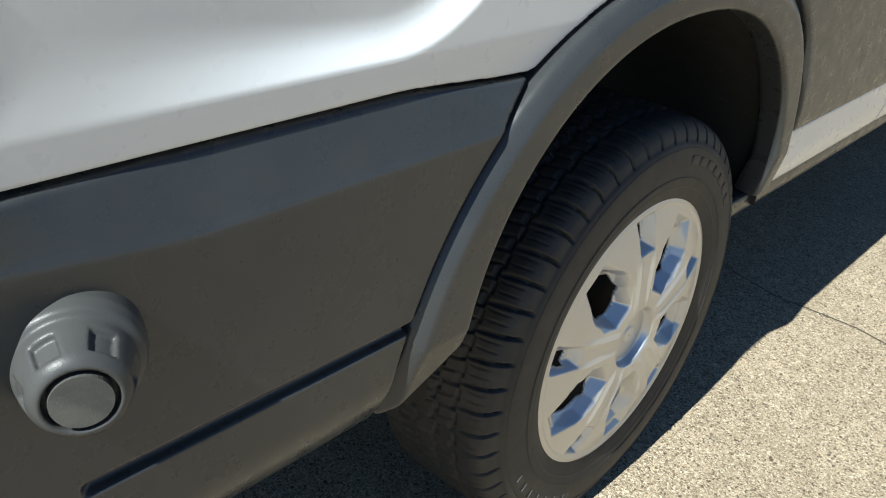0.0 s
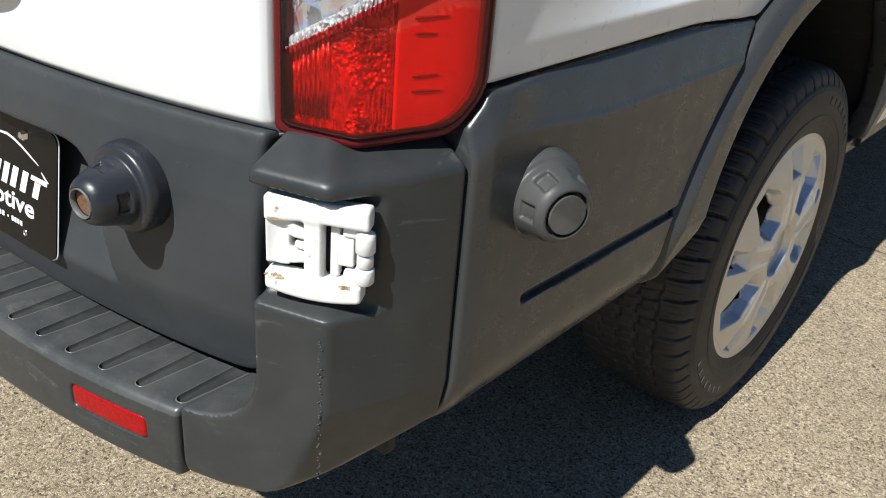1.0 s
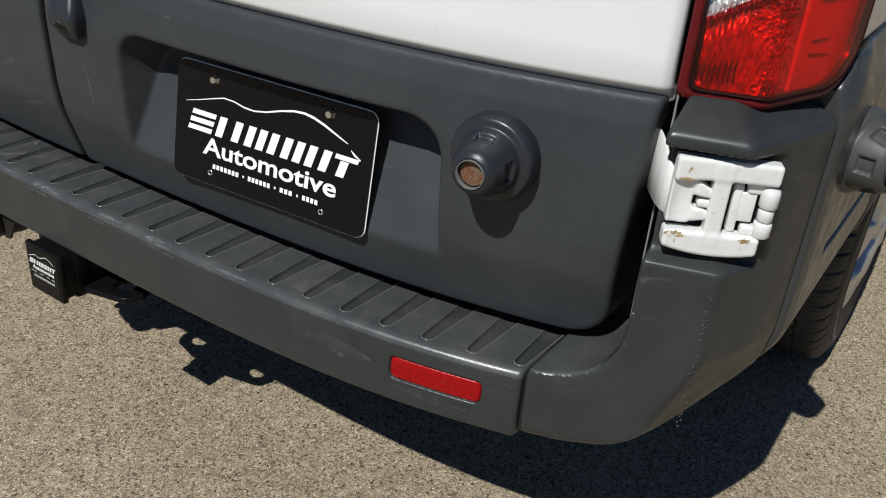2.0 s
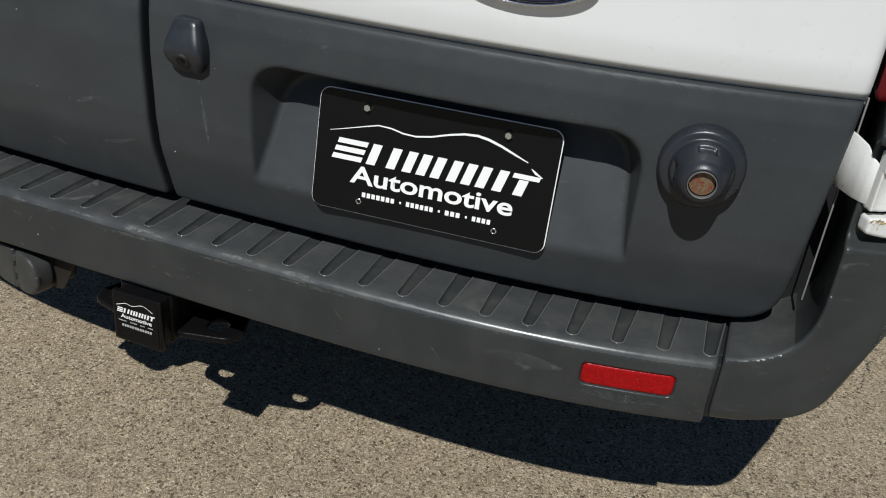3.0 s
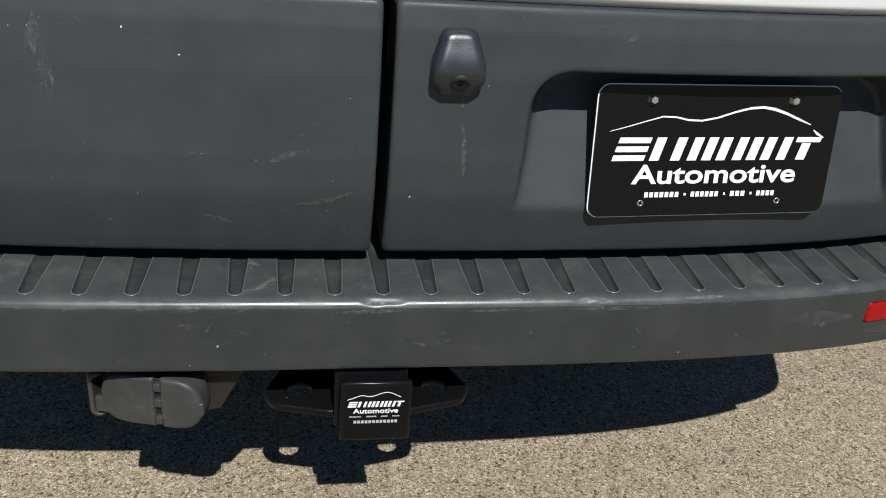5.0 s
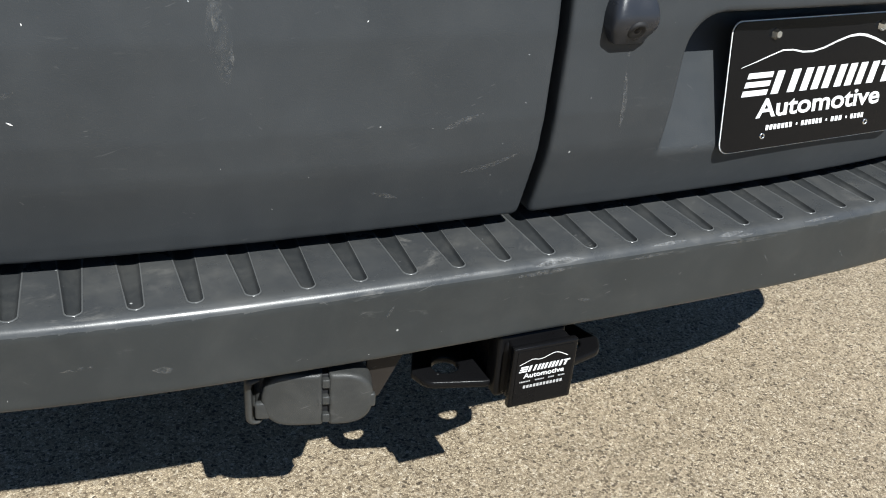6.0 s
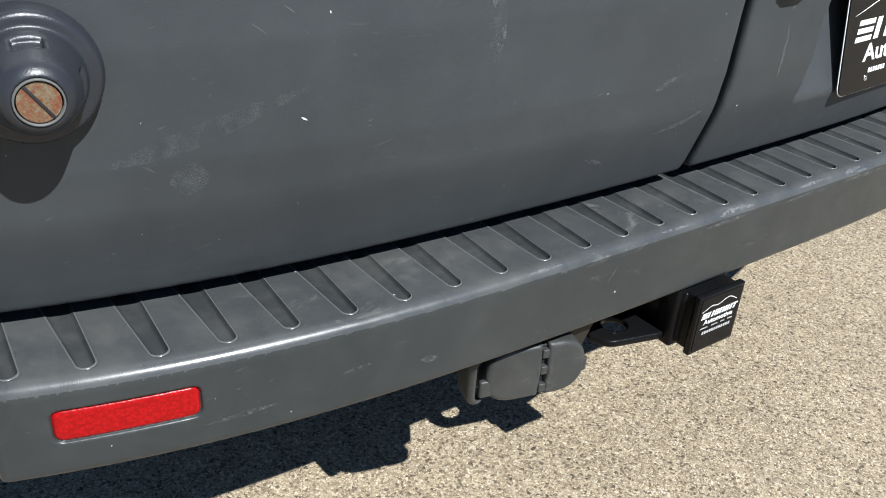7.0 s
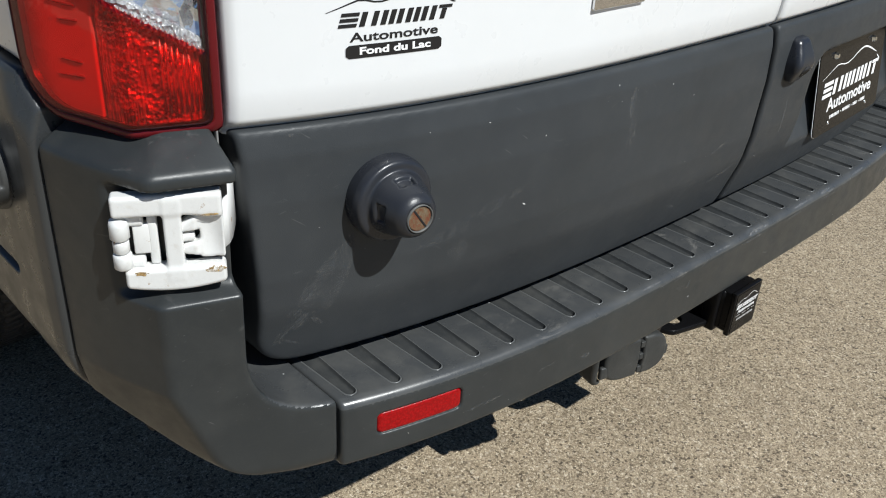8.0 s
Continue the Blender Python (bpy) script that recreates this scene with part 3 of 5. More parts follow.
def reflex(sign):
    x0, x1 = 0.622, 0.732

    def f(X, Y, Z):
        A = X * sign
        w = np.abs(A - (x0 + x1) / 2) - (x1 - x0) / 2
        hgt = np.abs(Z - 0.4680) - 0.0150
        q = smax(w, hgt, 0.008)
        return smax(smax(lip(X) + 0.0005 - Y, Y - lip(X) - 0.01, 0.002), q, 0.004)
    lo, hi = ((x0 - 0.01, -0.07, 0.44), (x1 + 0.01, 0.0, 0.49))
    if sign < 0:
        lo, hi = (-hi[0], lo[1], lo[2]), (-lo[0], hi[1], hi[2])
    return skin(f, lo, hi, 0.002)


part("reflector", reflex(1), M_REFLEX, bumper, "red rear reflector")
part("reflector", reflex(-1), M_REFLEX, bumper, "red rear reflector")


# ---- sides ----
HUB = (0.965, 1.195, 0.360)
ARCH = (1.147, 0.50)


def arch_in(y, z):
    """About the distance out from the wheel opening's edge."""
    a, b = (y - ARCH[0]) / 0.422, (z - ARCH[1]) / 0.392
    return ((np.abs(a) ** 2.2 + np.maximum(b, 0) ** 2.2 + 1e-9) ** (1 / 2.2) - 1) * 0.40


def arch_out(y, z):
    """About the distance out from the flare's outer edge, which is wider to the rear."""
    c = 1.097
    p = np.where(y < c, 2.0, 3.0)
    a = (y - c) / np.where(y < c, 0.482, 0.535)
    b = (z - 0.44) / 0.505
    return ((np.abs(a) ** p + np.maximum(b, 0) ** p + 1e-9) ** (1 / p) - 1) * 0.48


def lamp_outline(Y, Z):
    """Lower and forward edge of the tail lamp with its cut-off corner; negative inside."""
    low = 0.830 + 0.06 * np.clip(Y - 0.085, 0, 0.2) - Z
    return smax(smax(low, Y - 0.205, 0.012), (low + Y - 0.205) * 0.707 + 0.0265, 0.012)


def side_clad(X, Y, Z):
    groove = 0.010 * step01(0.275, 0.29, Y) * step01(0.0085, 0.0035, np.abs(Z - 0.628 + 0.012 * (Y - 0.3)))
    x = flank(Y, Z) - groove
    lamp_gap = lamp_outline(Y, Z)
    x = x - 0.011 * (1 - step01(0.0, 0.04, lamp_gap)) ** 1.5
    d = smax(X - x, x - 0.04 - X, 0.004)
    q = smax(Z - 0.8735 + 0.014 * step01(0.6, 0.83, Y), 0.500 - Z, 0.008)
    q = smax(q, 0.003 - lamp_gap, 0.004)
    q = smax(q, 0.1780 - Y, 0.004)
    q = smax(q, -(arch_out(Y, Z) - 0.007), 0.004)
    q = smax(q, Y - 1.1, 0.004)
    return smax(d, q, 0.006)


side_vf = skin(side_clad, (0.94, 0.165, 0.49), (1.015, 1.0, 0.90), 0.0034)


def flare(X, Y, Z):
    ai, ao = arch_in(Y, Z), arch_out(Y, Z)
    x = 1.004 - 0.012 * step01(-0.022, 0.0, ao) - 0.22 * np.maximum(0.59 - Z, 0)
    d = smax(X - x, x - 0.05 - X, 0.01)
    q = smax(-ai, ao, 0.006)
    q = smax(q, 0.502 + np.where(Y < 1.1, 0.6 * np.clip(Y - 0.625, 0, 0.2), 0.0) - Z, 0.006)
    return smax(d, q, 0.010)


flare_vf = skin(flare, (0.93, 0.56, 0.48), (1.015, 1.64, 0.96), 0.004)


def white_side(X, Y, Z):
    above = smin(Z - 0.911, np.sqrt((Y - 1.17) ** 2 + (Z - 0.37) ** 2) - 0.735, 0.045)
    wide = 0.062 - 0.026 * step01(0.28, 0.62, Y)
    rise = np.clip(above / wide, 0, 1)
    rise = smin(1 - (1 - rise) ** 2, 1.6 * np.maximum(rise, 0), 0.12)
    x = 0.9765 - (0.0010 + 0.0130 * step01(0.22, 0.60, Y)) * rise - 0.09 * np.maximum(0.908 - Z, 0)
    x = x - 0.03 * np.maximum(Z - 1.25, 0) - 0.12 * np.maximum(Z - 1.9, 0) ** 2
    x = x - 0.0015 * (1 - step01(0.205, 0.212, Y))
    d = smax(X - x, x - 0.03 - X, 0.004)
    q = smax(0.8775 - 0.014 * step01(0.6, 0.83, Y) - Z, Z - 2.3, 0.004)
    q = smax(q, 0.2066 - Y, 0.002)
    q = smax(q, -(arch_out(Y, Z) - 0.005), 0.005)
    q = smax(q, Y - 4.6, 0.01)
    return smax(d, q, 0.003)


def panel_near(h, lo, hi):
    return skin(white_side, lo, hi, h)


near_vf = panel_near(0.004, (0.92, 0.20, 0.86), (1.01, 1.7, 1.16))


def far_side(X, Y, Z):
    """Upper and forward parts of the white side."""
    d = white_side(X, Y, Z)
    return np.maximum(d, -np.maximum(np.maximum(Z - 1.15, Y - 1.69), 0.85 - Z))


far_vf = skin(far_side, (0.78, 0.20, 0.88), (1.01, 4.65, 2.31), 0.03)


def fore_clad(X, Y, Z):
    """Dark cladding ahead of the wheel."""
    x = 0.998 - 0.1 * np.maximum(0.66 - Z, 0)
    d = smax(X - x, x - 0.03 - X, 0.004)
    q = smax(0.618 - Z, Z - 0.883, 0.01)
    q = smax(q, -(arch_out(Y, Z) - 0.006), 0.004)
    q = smax(q, smax(1.3 - Y, Y - 3.6, 0.01), 0.01)
    return smax(d, q, 0.008)


fore_vf = skin(fore_clad, (0.94, 1.3, 0.60), (1.01, 3.65, 0.90), 0.008)


def sill(y0, y1):
    def f(X, Y, Z):
        x = 0.985 - 1.2 * np.maximum(0.56 - Z, 0) ** 1.6
        d = smax(X - x, x - 0.03 - X, 0.004)
        q = smax(0.505 - Z, Z - 0.616, 0.008)
        q = smax(q, -(arch_out(Y, Z) - 0.006), 0.004)
        q = smax(q, smax(y0 - Y, Y - y1, 0.006), 0.008)
        return smax(d, q, 0.006)
    return skin(f, (0.9, y0 - 0.02, 0.49), (1.0, y1 + 0.02, 0.63), 0.007)


def under_sill(X, Y, Z):
    x = 0.965 - 2.2 * np.maximum(0.48 - Z, 0) ** 1.4
    d = smax(X - x, x - 0.04 - X, 0.01)
    q = smax(0.43 - Z, Z - 0.502, 0.01)
    return smax(d, smax(q, smax(1.5 - Y, Y - 3.6, 0.01), 0.01), 0.01)


sill_a, sill_b = sill(1.45, 2.225), sill(2.233, 3.6)
under_vf = skin(under_sill, (0.86, 1.48, 0.41), (0.99, 3.65, 0.52), 0.008)


def liner():
    """Black tunnel of the wheel housing, from the flare inwards, with its inner wall."""
    prof = []
    for i in range(25):
        a = math.pi * i / 24
        ca, sa = math.cos(a), math.sin(a)
        prof.append((ARCH[0] - 0.45 * math.copysign(abs(ca) ** 0.9, ca), ARCH[1] - 0.02 + 0.425 * sa ** 0.9))
    prof = [(prof[0][0], 0.475)] + prof + [(prof[-1][0], 0.475)]
    v, f = [], []
    xs = (0.975, 0.9, 0.8, 0.7, 0.62)
    for x in xs:
        for y, z in prof:
            v.append((x, y, z + 0.004 * math.sin(y * 60) * (x < 0.95)))
    n = len(prof)
    for i in range(len(xs) - 1):
        for k in range(n - 1):
            f.append((i * n + k, i * n + k + 1, (i + 1) * n + k + 1, (i + 1) * n + k))
    bm = bmesh.new()
    vs = [bm.verts.new(p) for p in v]
    for q in f:
        bm.faces.new([vs[i] for i in q])
    bm.faces.new(vs[(len(xs) - 1) * n:])
    return bm


M_LINER = plastic("dusty_liner", (0.024, 0.023, 0.021), 1.5, 0.7, (0.07, 0.065, 0.055))
for sign, word_side in ((1, "right"), (-1, "left")):
    turn = (lambda vf: vf) if sign > 0 else mirrored
    side = part("side_panel", turn(near_vf), M_WHITE, van, "white painted %s side panel" % word_side)
    part("upper_side", turn(far_vf), M_WHITE, side)
    part("side_cladding", turn(side_vf), M_SIDE, side, "grey plastic side cladding")
    part("wheel_arch", turn(flare_vf), M_SIDE, side, "grey plastic wheel-arch flare")
    part("side_cladding", turn(fore_vf), M_SIDE, side, "grey plastic side cladding")
    part("sill", turn(sill_a), M_WHITE, side, "white painted sill")
    part("sill", turn(sill_b), M_WHITE, side, "white painted sill")
    part("sill_edge", turn(under_vf), M_SIDE, side, "grey plastic lower edge")
    bm = liner()
    if sign < 0:
        bm.transform(Matrix.Diagonal((-1, 1, 1, 1)))
    part("wheel_housing", bm, M_LINER, side, "dusty black wheel-housing liner")

# what closes the van: dark inner box, floor pan, roof, front
shell = part("body_shell", block((0, 2.45, 0.71), (0.60, 2.28, 0.20), 0.02), M_BLACK, van, "dark underbody and inner body")
# unseen plates and blocks added to stop light leaking through panel gaps
part("rear_frame", block((0, 0.160, 1.3), (0.925, 0.010, 0.86), 0.005), M_BLACK, shell, "dark plate behind the doors, added to stop light")
part("floor_pan", block((0, 3.35, 0.80), (0.955, 1.6, 0.25), 0.02), M_BLACK, shell)
part("floor_pan", block((0, 0.42, 0.69), (0.955, 0.24, 0.16), 0.02), M_BLACK, shell)
for sg in (1, -1):
    part("inner_side", block((0.925 * sg, 0.39, 0.95), (0.012, 0.20, 0.45), 0.004), M_BLACK, shell)
    part("inner_side", block((0.920 * sg, 1.2, 1.2), (0.012, 0.65, 0.25), 0.004), M_BLACK, shell)
part("bumper_backing", block((0, 0.05, 0.470), (0.79, 0.03, 0.025), 0.004), M_BLACK, shell)
for sg in (1, -1):
    part("rear_pillar", block((0.918 * sg, 0.135, 1.862), (0.066, 0.078, 0.435), 0.02), M_WHITE, van, "white painted rear pillar")
part("roof", block((0, 2.32, 2.30), (0.95, 2.34, 0.04), 0.035), M_WHITE, van, "white painted roof")
part("bonnet", block((0, 4.9, 0.9), (0.95, 0.4, 0.35), 0.08), M_WHITE, van, "white painted front")
part("cab_front", block((0, 4.55, 1.75), (0.93, 0.03, 0.55), 0.02), M_WHITE, van, "white painted front")


# ---- tail lamps ----
def lamp_edge(X, Y):
    """Outer face of the lamp in plan; negative inside."""
    rear = (0.082 + 0.36 * (X - 0.932) - Y) * 0.94
    side = 0.92 * (X - 0.933) - 0.425 * (Y - 0.083)
    return smax(smax(rear, side, 0.005), X - 0.9790, 0.010)


def lamp_area(X, Y, Z):
    q = lamp_outline(Y, Z)
    q = smax(q, 0.853 - X, 0.01)
    return smax(q, Z - 1.42, 0.02)


def lamp_body(X, Y, Z):
    e, a = lamp_edge(X, Y), lamp_area(X, Y, Z)
    d = smax(e, a, 0.008)
    hollow = np.maximum(np.maximum(e - 0.01, -e - 0.03), a + 0.011)
    return smax(d, -hollow, 0.003)


def lamp_back(X, Y, Z):
    e, a = lamp_edge(X, Y), lamp_area(X, Y, Z)
    return np.maximum(smax(np.maximum(e + 0.012, -e - 0.030), a + 0.003, 0.003), X - 0.9442 + 0.4 * (Y - 0.1))


def lamp_back_side(X, Y, Z):
    e, a = lamp_edge(X, Y), lamp_area(X, Y, Z)
    return np.maximum(smax(np.maximum(e + 0.011, -e - 0.030), a + 0.003, 0.003), 0.9438 - 0.4 * (Y - 0.1) - X)


def split(X, Y, Z):
    """Above: the clear part by the door; below and outward: the red part."""
    s = (X - 0.853) + 0.45 * (Y - 0.055)
    return Z - 0.901 - 0.54 * s


def lamp_lens(part_sign):
    def f(X, Y, Z):
        e, a = lamp_edge(X, Y), lamp_area(X, Y, Z)
        d = smax(np.maximum(e - 0.0015, -e - 0.010), a + 0.009, 0.003)
        return np.maximum(d, part_sign * split(X, Y, Z) + 0.001)
    return f


LO, HI = (0.845, 0.03, 0.82), (1.0, 0.215, 1.43)
lamp_vf = [skin(g, LO, HI, 0.0045) for g in (lamp_body, lamp_back, lamp_back_side)]
lens_vf = []
for s in (1, -1):
    vf = skin(lamp_lens(s), LO, HI, 0.003)
    q = vf[0][vf[1]]
    c, normal = q.mean(1), np.cross(q[:, 2] - q[:, 0], q[:, 3] - q[:, 1])
    normal = normal / np.maximum(np.linalg.norm(normal, axis=1), 1e-12)[:, None]
    gx = lamp_edge(c[:, 0] + 0.001, c[:, 1]) - lamp_edge(c[:, 0] - 0.001, c[:, 1])
    gy = lamp_edge(c[:, 0], c[:, 1] + 0.001) - lamp_edge(c[:, 0], c[:, 1] - 0.001)
    lens_vf.append(some_faces(vf, normal[:, 0] * gx + normal[:, 1] * gy > 0.0006))


def light_bar(X, Y, Z):
    e, a = lamp_edge(X, Y), lamp_area(X, Y, Z)
    return np.maximum(np.maximum(np.maximum(e + 0.005, -e - 0.016), a + 0.012), np.abs(split(X, Y, Z)) - 0.008)


bar_vf = skin(light_bar, LO, HI, 0.003)


def lamp_divider(X, Y, Z):
    """Thin paired crossbars behind the outer part of the lens."""
    e, a = lamp_edge(X, Y), lamp_area(X, Y, Z)
    rib = np.abs(Y - 0.150) - 0.015
    k = (Z - 0.8846) / 0.0505
    bars = np.abs(np.abs(k - np.round(k)) * 0.0505 - 0.0072 - 0.05 * (Y - 0.150)) - 0.0010 + 0.0006 * np.clip((Y - 0.150) / 0.015, -1, 1)
    return np.maximum(np.maximum(np.maximum(e + 0.0095, -e - 0.0135), a + 0.02), np.maximum(rib, bars))


rib_vf = skin(lamp_divider, (0.93, 0.125, 0.85), (1.0, 0.175, 1.40), 0.0016)


def lamp_seal(X, Y, Z):
    e, a = lamp_edge(X, Y), lamp_area(X, Y, Z)
    return np.maximum(np.maximum(e - 0.0020, -e - 0.005), np.abs(a + 0.0120) - 0.0013)


def behind_lens(s, deep):
    """A place in plan behind the lens, s metres outward from its rear corner (negative: towards the door)."""
    if s < 0:
        return 0.932 + 0.941 * s - 0.338 * deep, 0.082 + 0.338 * s + 0.941 * deep
    return 0.933 + 0.419 * s - 0.908 * deep, 0.083 + 0.908 * s + 0.419 * deep


def flute(s, z0, z1, r):
    """An upright half-round rib of the reflector."""
    x, y = behind_lens(s, 0.0108)
    bm = bmesh.new()
    bmesh.ops.create_cone(bm, cap_ends=True, segments=10, radius1=r, radius2=r, depth=z1 - z0)
    bmesh.ops.translate(bm, verts=bm.verts[:], vec=(x, y, (z0 + z1) / 2))
    return bm


def prisms(turn):
    """The cut-glass field at the rear corner: rows of small domes."""
    rnd = random.Random(21)
    bm = bmesh.new()
    spots = [(-0.020 + 0.0042 * i, 0.919 + 0.0050 * j) for i in range(12) for j in range(4) if i + 2 * j > 2]
    spots += [(-0.004 + 0.0042 * i, 0.853 + 0.0045 * j) for i in range(5) for j in range(2)]
    spots += [(0.002 + 0.005 * i, 0.882 + 0.009 * j) for i in range(3) for j in range(4)]
    for s, z in spots:
        x, y = behind_lens(s + rnd.uniform(-0.001, 0.001), 0.0112)
        r = rnd.uniform(0.0011, 0.0021)
        made = bmesh.ops.create_icosphere(bm, subdivisions=2, radius=r)
        bmesh.ops.translate(bm, verts=made["verts"], vec=(x * turn, y, z + rnd.uniform(-0.001, 0.001)))
    return bm


seal_vf = skin(lamp_seal, LO, (1.0, 0.215, 1.1), 0.0018)
for turn in (lambda vf: vf, mirrored):
    lamp = part("tail_lamp", turn(lamp_vf[0]), M_RIM, van, "red tail lamp with clear upper section")
    at = lamp_vf[1][0][lamp_vf[1][1]].mean(1)
    over = split(at[:, 0], at[:, 1], at[:, 2]) > 0
    part("reflector", turn(some_faces(lamp_vf[1], ~over)), M_LAMP, lamp, "fluted silver lamp reflector")
    part("clear_reflector", turn(some_faces(lamp_vf[1], over)), M_FACET, lamp, "silver reflector with broad facets")
    part("side_reflector", turn(lamp_vf[2]), M_LAMPSIDE, lamp, "smooth silver reflector")
    red = part("red_lens", turn(lens_vf[0]), M_RED, lamp, "transparent red lens")
    clear = part("clear_lens", turn(lens_vf[1]), M_CLEAR, lamp, "clear lens")
    part("seal", turn(seal_vf), M_SEAL, lamp, "near-black lens seal")
    part("light_bar", turn(bar_vf), M_LAMP, lamp, "ribbed divider")
    way = -1 if turn is mirrored else 1
    for i in range(9):
        bm = flute(-0.0705 + 0.0047 * i, 0.850, 0.888 + 0.0040 * i + 0.004 * (i % 2), 0.0015)
        bm.transform(Matrix.Diagonal((way, 1, 1, 1)))
        bmesh.ops.recalc_face_normals(bm, faces=bm.faces[:])
        part("flute", bm, M_FLUTE, lamp, "bright upright reflector flute")
    tagged(part("prisms", prisms(way), M_FLUTE, lamp, "sparkling cut-glass field", smooth=False), kind="stuff")
    for i in range(18):
        x, y = behind_lens(-0.074 + 0.0044 * i, 0.0030)
        stud = block((x * way, y, 0.9005 + 0.54 * ((x - 0.853) + 0.45 * (y - 0.055))), (0.0012, 0.0012, 0.0016), 0.0005)
        part("stud", stud, M_FLUTE, lamp, "bright stud of the dividing strip")
    height = rib_vf[0][rib_vf[1]].mean(1)[:, 2]
    for i in range(22):
        near = np.abs(height - 0.8846 - 0.0505 * (i // 2) - 0.0072 * (2 * (i % 2) - 1)) < 0.004
        if near.any():
            part("rib", turn(some_faces(rib_vf, near)), M_RIB, lamp, "dark red rib")


# ---- door stops ----
def stop_mesh(r0, r1, length, hole, foot, windows, pocket, flange):
    """A round stop along +x of its own frame: thick foot, tapering nose with small square pockets, sunk face."""
    def f(X, Y, Z):
        r = np.sqrt(Y * Y + Z * Z)
        t = np.clip((X - foot) / (length - foot), 0, 1)
        taper = r0 + (r1 - r0) * t ** 1.35
        d = smax((r - taper) * 0.8, X - length, 0.012)
        d = smin(d, smax(r - r0 - flange + 0.30 * np.maximum(X, 0), X - foot, 0.005), 0.003)
        d = smax(d, -smax(r - hole, length - 0.012 - X, 0.002), 0.002)
        ang = np.arctan2(Z, Y)
        at, wide, tall = pocket
        mid = foot + at * (length - foot)
        for a in windows:
            da = np.abs((ang - a + np.pi) % (2 * np.pi) - np.pi) * r - wide
            pit = np.maximum(np.maximum(da, np.abs(X - mid) - tall), taper - 0.0045 - r)
            d = smax(d, -pit, 0.003)
        return smax(d, -0.032 - X, 0.002)
    return skin(f, (-0.034, -r0 - 0.018, -r0 - 0.018), (length + 0.004, r0 + 0.018, r0 + 0.018), 0.002)


def slotted_bolt(r):
    bm = bmesh.new()
    bmesh.ops.create_cone(bm, cap_ends=True, segments=32, radius1=r, radius2=r * 0.97, depth=0.012)
    bm.transform(pose(0, 0, 0, 0, 90, 0))
    return bm


WIN = [radians(a) for a in (90, 0, 180, 270)]
stop_door = stop_mesh(0.0350, 0.0205, 0.055, 0.0155, 0.0095, WIN, (0.34, 0.0092, 0.0052), 0.0125)
stop_side = stop_mesh(0.0420, 0.0305, 0.054, 0.0248, 0.013, [radians(a) for a in (60, 120, 0, 180, 240, 300)], (0.48, 0.0085, 0.0085), 0.0085)


def place(ob, m):
    ob.matrix_local = m
    return ob


for sign, door in ((1, door_r), (-1, door_l)):
    base = Vector((0.7000 * sign, -0.0044, 0.740))
    m = Matrix.Translation(base) @ pose(0, 0, 0, 0, 0, -90 + 7 * sign)
    st = place(part("door_stop", stop_door, M_CONE, van, "dark grey rubber door stop with rusty bolt"), m)
    bolt = place(part("bolt", slotted_bolt(0.0136), M_RUST, st, "rusty slotted bolt head", smooth=False), pose(0.0464 if sign < 0 else 0.0415, 0, 0))
    if sign < 0:
        place(part("slot", block((0, 0, 0), (0.0006, 0.0011, 0.0135), 0.0004), M_BLACK, st, "dark slot"), pose(0.0524, 0, 0, 35))
    place(part("ring", lathe([(0.0143, 0.048), (0.0143, 0.0538), (0.0155, 0.0538), (0.0155, 0.048)], 32, lambda s, a, b: (s, a, b)),
               M_MAGNET, st, "worn metal ring"), pose(0, 0, 0))
    m = pose(0.9955 * sign, 0.287, 0.752, 0, 0, -23 if sign > 0 else 203)
    st = place(part("door_catch", stop_side, M_SIDECONE, van, "grey plastic door catch with steel disc"), m)
    disc = place(part("disc", slotted_bolt(0.0214), M_DISC, st, "mottled grey steel disc", smooth=False), pose(0.0464, 0, 0))


